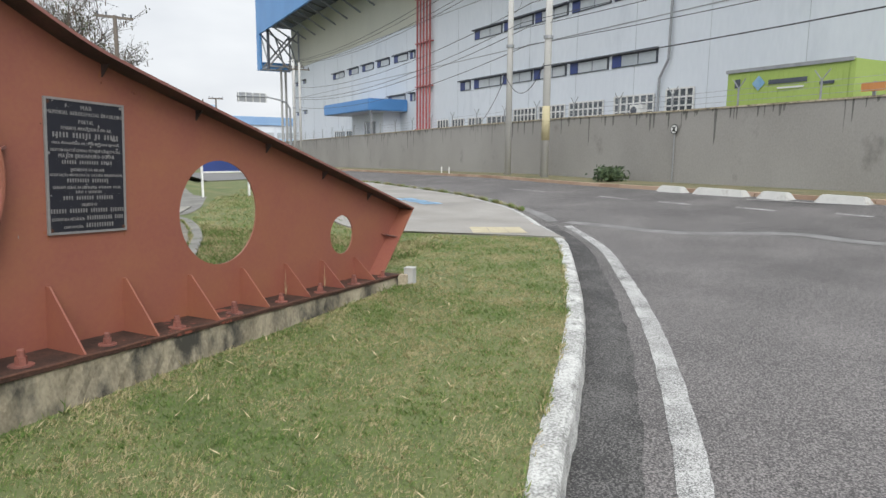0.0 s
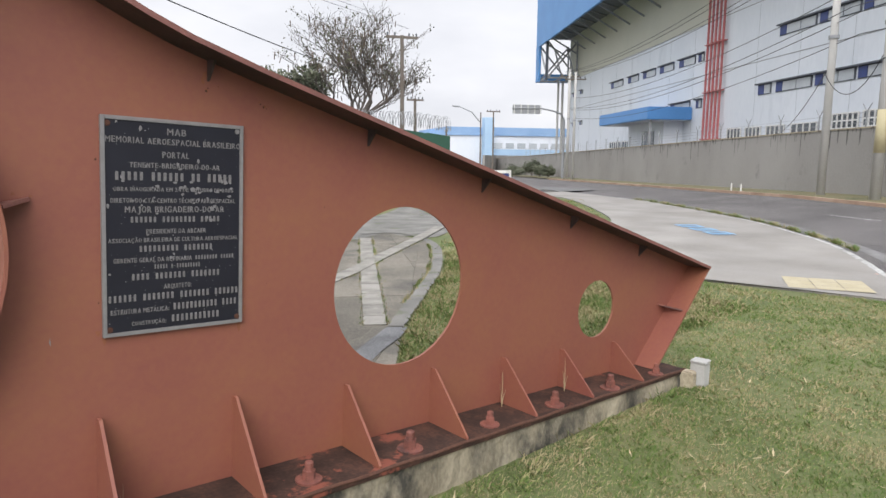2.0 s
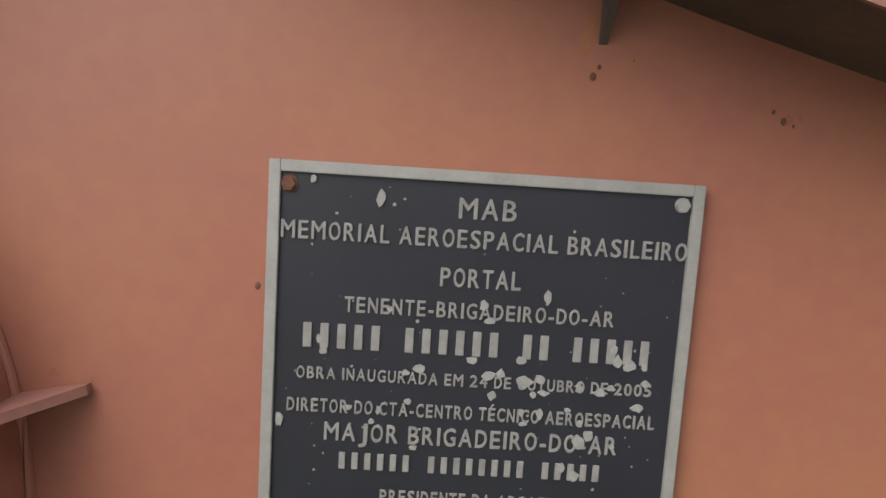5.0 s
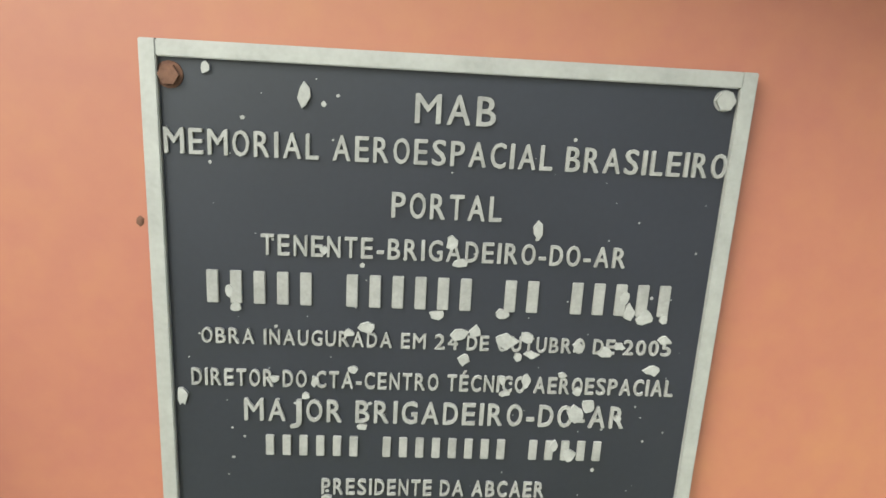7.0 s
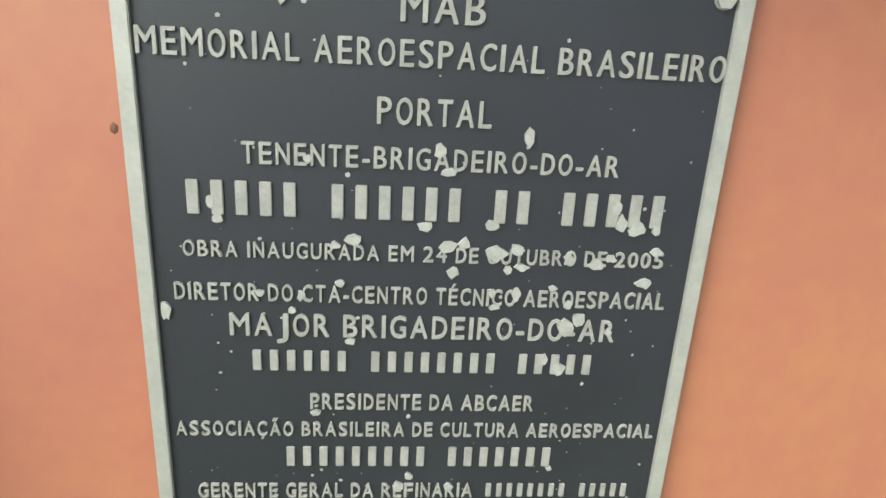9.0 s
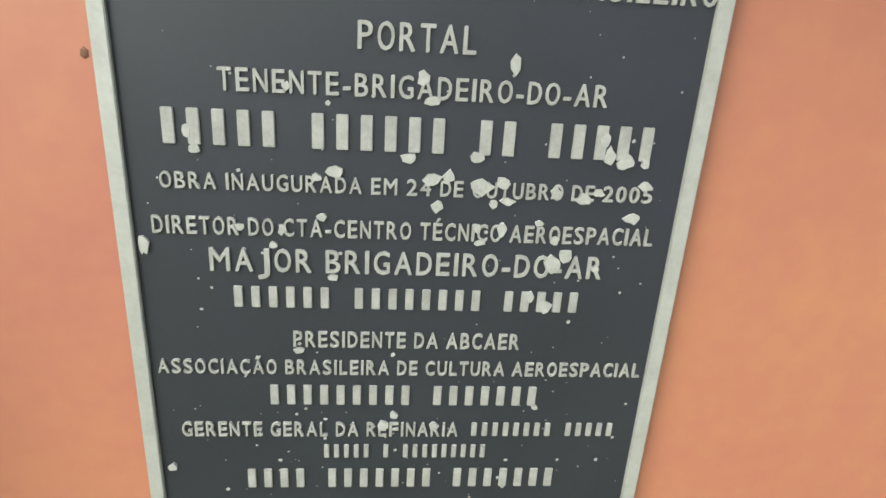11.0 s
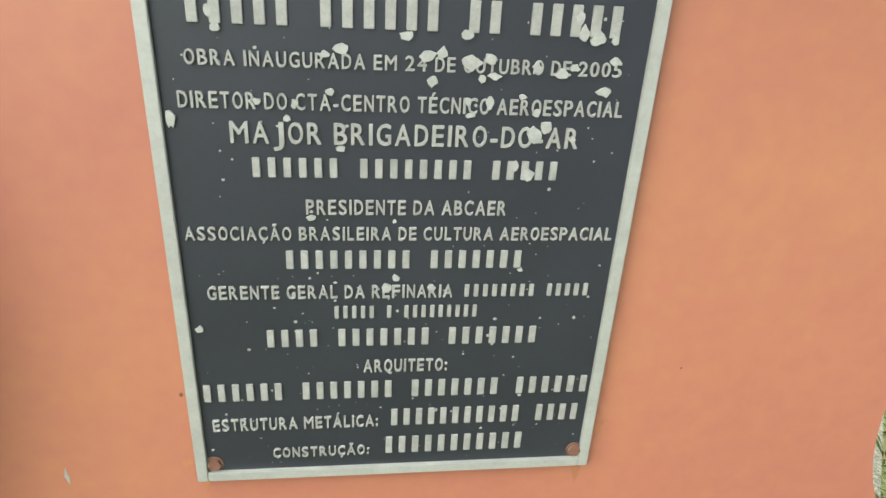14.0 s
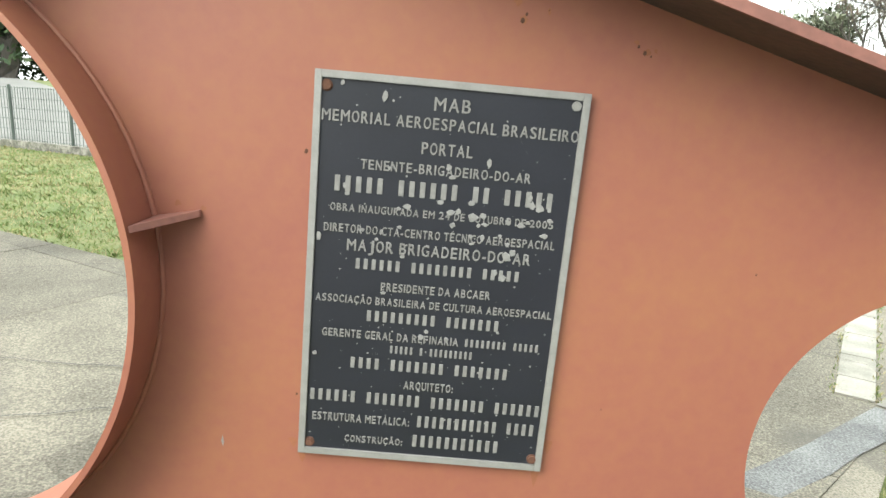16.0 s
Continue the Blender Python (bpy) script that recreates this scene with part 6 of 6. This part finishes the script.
# ---------- grass ----------
def blades(name, stops, contrast):
    m = bpy.data.materials.new(name)
    m.use_nodes = True
    gn, gl = m.node_tree.nodes, m.node_tree.links
    gb = gn["Principled BSDF"]
    gb.inputs["Roughness"].default_value = 0.85
    gb.inputs["Specular IOR Level"].default_value = 0.2
    ggeo = gn.new("ShaderNodeNewGeometry")
    gno = gn.new("ShaderNodeTexNoise")
    gno.inputs["Scale"].default_value, gno.inputs["Detail"].default_value = 1.6, 6
    gl.new(ggeo.outputs["Position"], gno.inputs["Vector"])
    gma = gn.new("ShaderNodeMath")
    gma.operation = "MULTIPLY_ADD"
    gma.inputs[1].default_value, gma.inputs[2].default_value = 0.44, -0.22
    gl.new(ggeo.outputs["Random Per Island"], gma.inputs[0])
    gad = gn.new("ShaderNodeMath")
    gco = gn.new("ShaderNodeMath")
    gco.operation = "MULTIPLY_ADD"
    gco.inputs[1].default_value, gco.inputs[2].default_value = contrast, 0.5 - contrast / 2
    gfine = gn.new("ShaderNodeTexNoise")
    gfine.inputs["Scale"].default_value, gfine.inputs["Detail"].default_value = 26, 3
    gl.new(ggeo.outputs["Position"], gfine.inputs["Vector"])
    gmix = gn.new("ShaderNodeMix")
    gmix.inputs["Factor"].default_value = 0.42
    gl.new(gno.outputs["Fac"], gmix.inputs["A"])
    gl.new(gfine.outputs["Fac"], gmix.inputs["B"])
    gl.new(gmix.outputs["Result"], gco.inputs[0])
    gl.new(gco.outputs[0], gad.inputs[0])
    gl.new(gma.outputs[0], gad.inputs[1])
    gra = gn.new("ShaderNodeValToRGB")
    ramp_set(gra, stops)
    gl.new(gad.outputs[0], gra.inputs[0])
    gl.new(gra.outputs[0], gb.inputs["Base Color"])
    return m


M_BLADE = blades("grass_blades", [(0.32, (0.09, 0.15, 0.036)), (0.46, (0.155, 0.2, 0.062)), (0.56, (0.245, 0.235, 0.105)), (0.69, (0.36, 0.3, 0.175))], 2.0)
M_LUSH = blades("lush_grass_blades", [(0.3, (0.075, 0.118, 0.03)), (0.45, (0.122, 0.158, 0.05)), (0.55, (0.19, 0.187, 0.08)), (0.66, (0.31, 0.255, 0.15))], 1.25)


def grass(name, regions, label, mat):
    """Short bent blades over patches (x0, x1, y0, y1, per square metre, length, width) where keep(x, y) holds."""
    r = np.random.RandomState(7)
    all_pts = []
    for x0, x1, y0, y1, dens, length, width, keep in regions:
        n = int((x1 - x0) * (y1 - y0) * dens)
        # half of the blades stand in tufts of uneven height
        tuft = n // 24 + 1
        cx, cy, ch = r.uniform(x0, x1, tuft), r.uniform(y0, y1, tuft), r.uniform(0.5, 1.4, tuft)
        pick = r.randint(0, tuft, n)
        loose = r.uniform(0, 1, n) < 0.45
        x = np.where(loose, r.uniform(x0, x1, n), cx[pick] + r.normal(0, 0.6 * length, n))
        y = np.where(loose, r.uniform(y0, y1, n), cy[pick] + r.normal(0, 0.6 * length, n))
        tall = np.where(loose, 0.75, ch[pick])
        ok = keep(x, y)
        x, y, tall = x[ok], y[ok], tall[ok]
        n = len(x)
        z = np.array([lawn_z(a, b) for a, b in zip(x, y)]) - 0.004
        ang, lean = r.uniform(0, 6.283, n), r.uniform(0.35, 1.42, n)
        h = length * tall * r.uniform(0.5, 1.3, n)
        d = np.stack([np.cos(ang), np.sin(ang)], 1)
        w = np.stack([-d[:, 1], d[:, 0]], 1) * (width * r.uniform(0.6, 1.3, n))[:, None] / 2
        out = (np.sin(lean) * h)[:, None]
        zz = np.cos(lean) * h
        b = np.stack([x, y], 1)
        v0 = np.column_stack([b - w, z])
        v1 = np.column_stack([b + w, z])
        v2 = np.column_stack([b + d * out * 0.5 + w * 0.8, z + zz * 0.68])
        v3 = np.column_stack([b + d * out, z + zz])
        all_pts.append(np.stack([v0, v1, v2, v3], 1).reshape(-1, 3))
    ob = new(name, quads_mesh(name, np.concatenate(all_pts), mat))
    return tagged(ob, label, "grass", "", "stuff")


kx = np.array([p.x for p in fine_kerb])
ky = np.array([p.y for p in fine_kerb])


def front_lawn(x, y):
    kerb_y = np.interp(x, kx, ky)
    plinth = (x > -2.7) & (x < 3.3) & (y > -0.34 + 0.02 * x) & (y < 0.45)
    end = (x - 7.58) * 0.97 + (y + 0.8) * 0.24 < 0
    return (y > kerb_y + 0.16) & ~plinth & end


def beyond_patio(x, y):
    edge = np.interp(x, [1.3, 1.9, 2.5, 3.0, 4.0, 4.85, 5.85, 6.7], [0.44, 1.14, 1.85, 2.36, 3.29, 4.05, 5.14, 6.22])
    return (y < edge) & (y > 0.42) | ((y > 0.42) & (x > 6))


grass("lawn_grass", [(-2.2, 3.2, -3.3, -0.25, 13500, 0.03, 0.0034, front_lawn), (3.2, 7.7, -2.4, 0.42, 6500, 0.033, 0.0046, front_lawn), (3.1, 7.0, 0.42, 2.0, 2200, 0.05, 0.007, lambda x, y: front_lawn(x, y)),
                     (5.0, 11.5, 2.0, 10.0, 900, 0.06, 0.009, lambda x, y: beyond_patio(x, y) & (((x - 7.58) * 0.97 + (y + 0.8) * 0.24 < 0) | (y > 2.1 + (x - 6.9) * 0.9)) & (y < 6.3 + (x - 6.7) * 0.83)),
                     (11.0, 18.0, 5.0, 14.0, 260, 0.07, 0.016, lambda x, y: (y > 1.95 + (x - 6.9) * 0.88) & (y < 6.3 + (x - 6.7) * 0.75)),
                     (-2.2, 3.3, -0.5, -0.27, 1500, 0.06, 0.005, front_lawn),
                     (-6.5, -2.2, -4.6, 0.42, 4500, 0.032, 0.006, front_lawn)],
      "short mown grass, green with dry straw patches", M_BLADE)
grass("rear_grass", [(1.3, 6.0, 0.42, 5.3, 5000, 0.065, 0.006, lambda x, y: beyond_patio(x, y)),
                     (-11.0, 2.4, 3.4, 15.0, 1000, 0.065, 0.009, lambda x, y: (y > np.interp(x, [-8.5, -4.5, -0.65, 6.9], [7.8, 5.6, 3.45, 8.6])) & (y < np.interp(x, [-10.4, -7.4, -2.2, -0.96, 2.5], [14.6, 13.2, 10.45, 10.2, 9.8])))],
      "lush green grass round the patio", M_LUSH)
# scattered dry leaves and straws on the lawn
rnd = random.Random(77)
bm = bmesh.new()
for k in range(230):
    x, y = rnd.uniform(-2, 6.5), rnd.uniform(-2.6, -0.4)
    if y < np.interp(x, kx, ky) + 0.2:
        continue
    a, l, w = rnd.uniform(0, 6.283), rnd.uniform(0.015, 0.06), rnd.uniform(0.002, 0.006)
    z = lawn_z(x, y) + 0.035
    d, n = (math.cos(a), math.sin(a)), (-math.sin(a), math.cos(a))
    bm.faces.new([bm.verts.new((x + d[0] * u * l + n[0] * v * w, y + d[1] * u * l + n[1] * v * w, z + u * 0.01)) for u, v in ((-1, -0.3), (0, -1), (1, 0), (0, 1))])
tagged(finish(bm, "dry_straw", M_STRAW), "scattered dry straws and leaf scraps on the lawn", "straw", "", "stuff")


def tufts(name, lines, label, mat, seed):
    """Short uneven tufts along lines given as (points, sideways offset, blades a metre, length)."""
    r = np.random.RandomState(seed)
    quads = []
    for pts, off, dens, length in lines:
        line = smooth_line([(x, y, 0) for x, y in pts], 0.1)
        for a, b in zip(line, line[1:]):
            d = b - a
            side = Vector((-d.y, d.x, 0)).normalized()
            thick = max(0.2, math.sin(a.x * 5.3 + a.y * 3.1) + 0.6 * math.sin(a.x * 13.7 - a.y * 8.0) + 0.35)
            for k in range(int(dens * d.length * thick + r.uniform(0, 1))):
                p = a + d * r.uniform(0, 1) + side * (off + r.normal(0, 0.014))
                z = lawn_z(p.x, p.y) + 0.012
                an, h, lean = r.uniform(0, 6.283), length * r.uniform(0.5, 1.4), r.uniform(0.2, 1.2)
                u = np.array((math.cos(an), math.sin(an), 0.0))
                w = np.array((-u[1], u[0], 0.0)) * r.uniform(0.0025, 0.005)
                o = np.array((p.x, p.y, z))
                tip = o + u * math.sin(lean) * h + np.array((0, 0, math.cos(lean) * h))
                quads += [o - w, o + w, o + (tip - o) * 0.55 + w * 0.8 + np.array((0, 0, 0.1 * h)), tip]
    ob = new(name, quads_mesh(name, np.array(quads), mat))
    return tagged(ob, label, "grass", "", "stuff")


tufts("joint_grass", [(STRIP_A, 0.115, 150, 0.035), (STRIP_A, -0.115, 260, 0.035), (STRIP_B[1:5], 0.12, 90, 0.03), (STRIP_B[1:5], -0.12, 130, 0.03),
                      ([(3.33, 2.78), (4.03, 3.42), (4.85, 4.2), (5.73, 5.2), (6.42, 6.1)], 0.1, 420, 0.04)],
      "small grass tufts grown in the joints of the patio", M_LUSH, 5)
tufts("kerb_grass", [([(p.x, p.y) for p in fine_kerb if 11.3 < p.x < 20.9][::6], -0.06, 330, 0.1), ([(p.x, p.y) for p in fine_kerb if -1.5 < p.x < 7.4][::5], 0.15, 160, 0.045)],
      "ragged grass growing over the kerb", M_BLADE, 6)
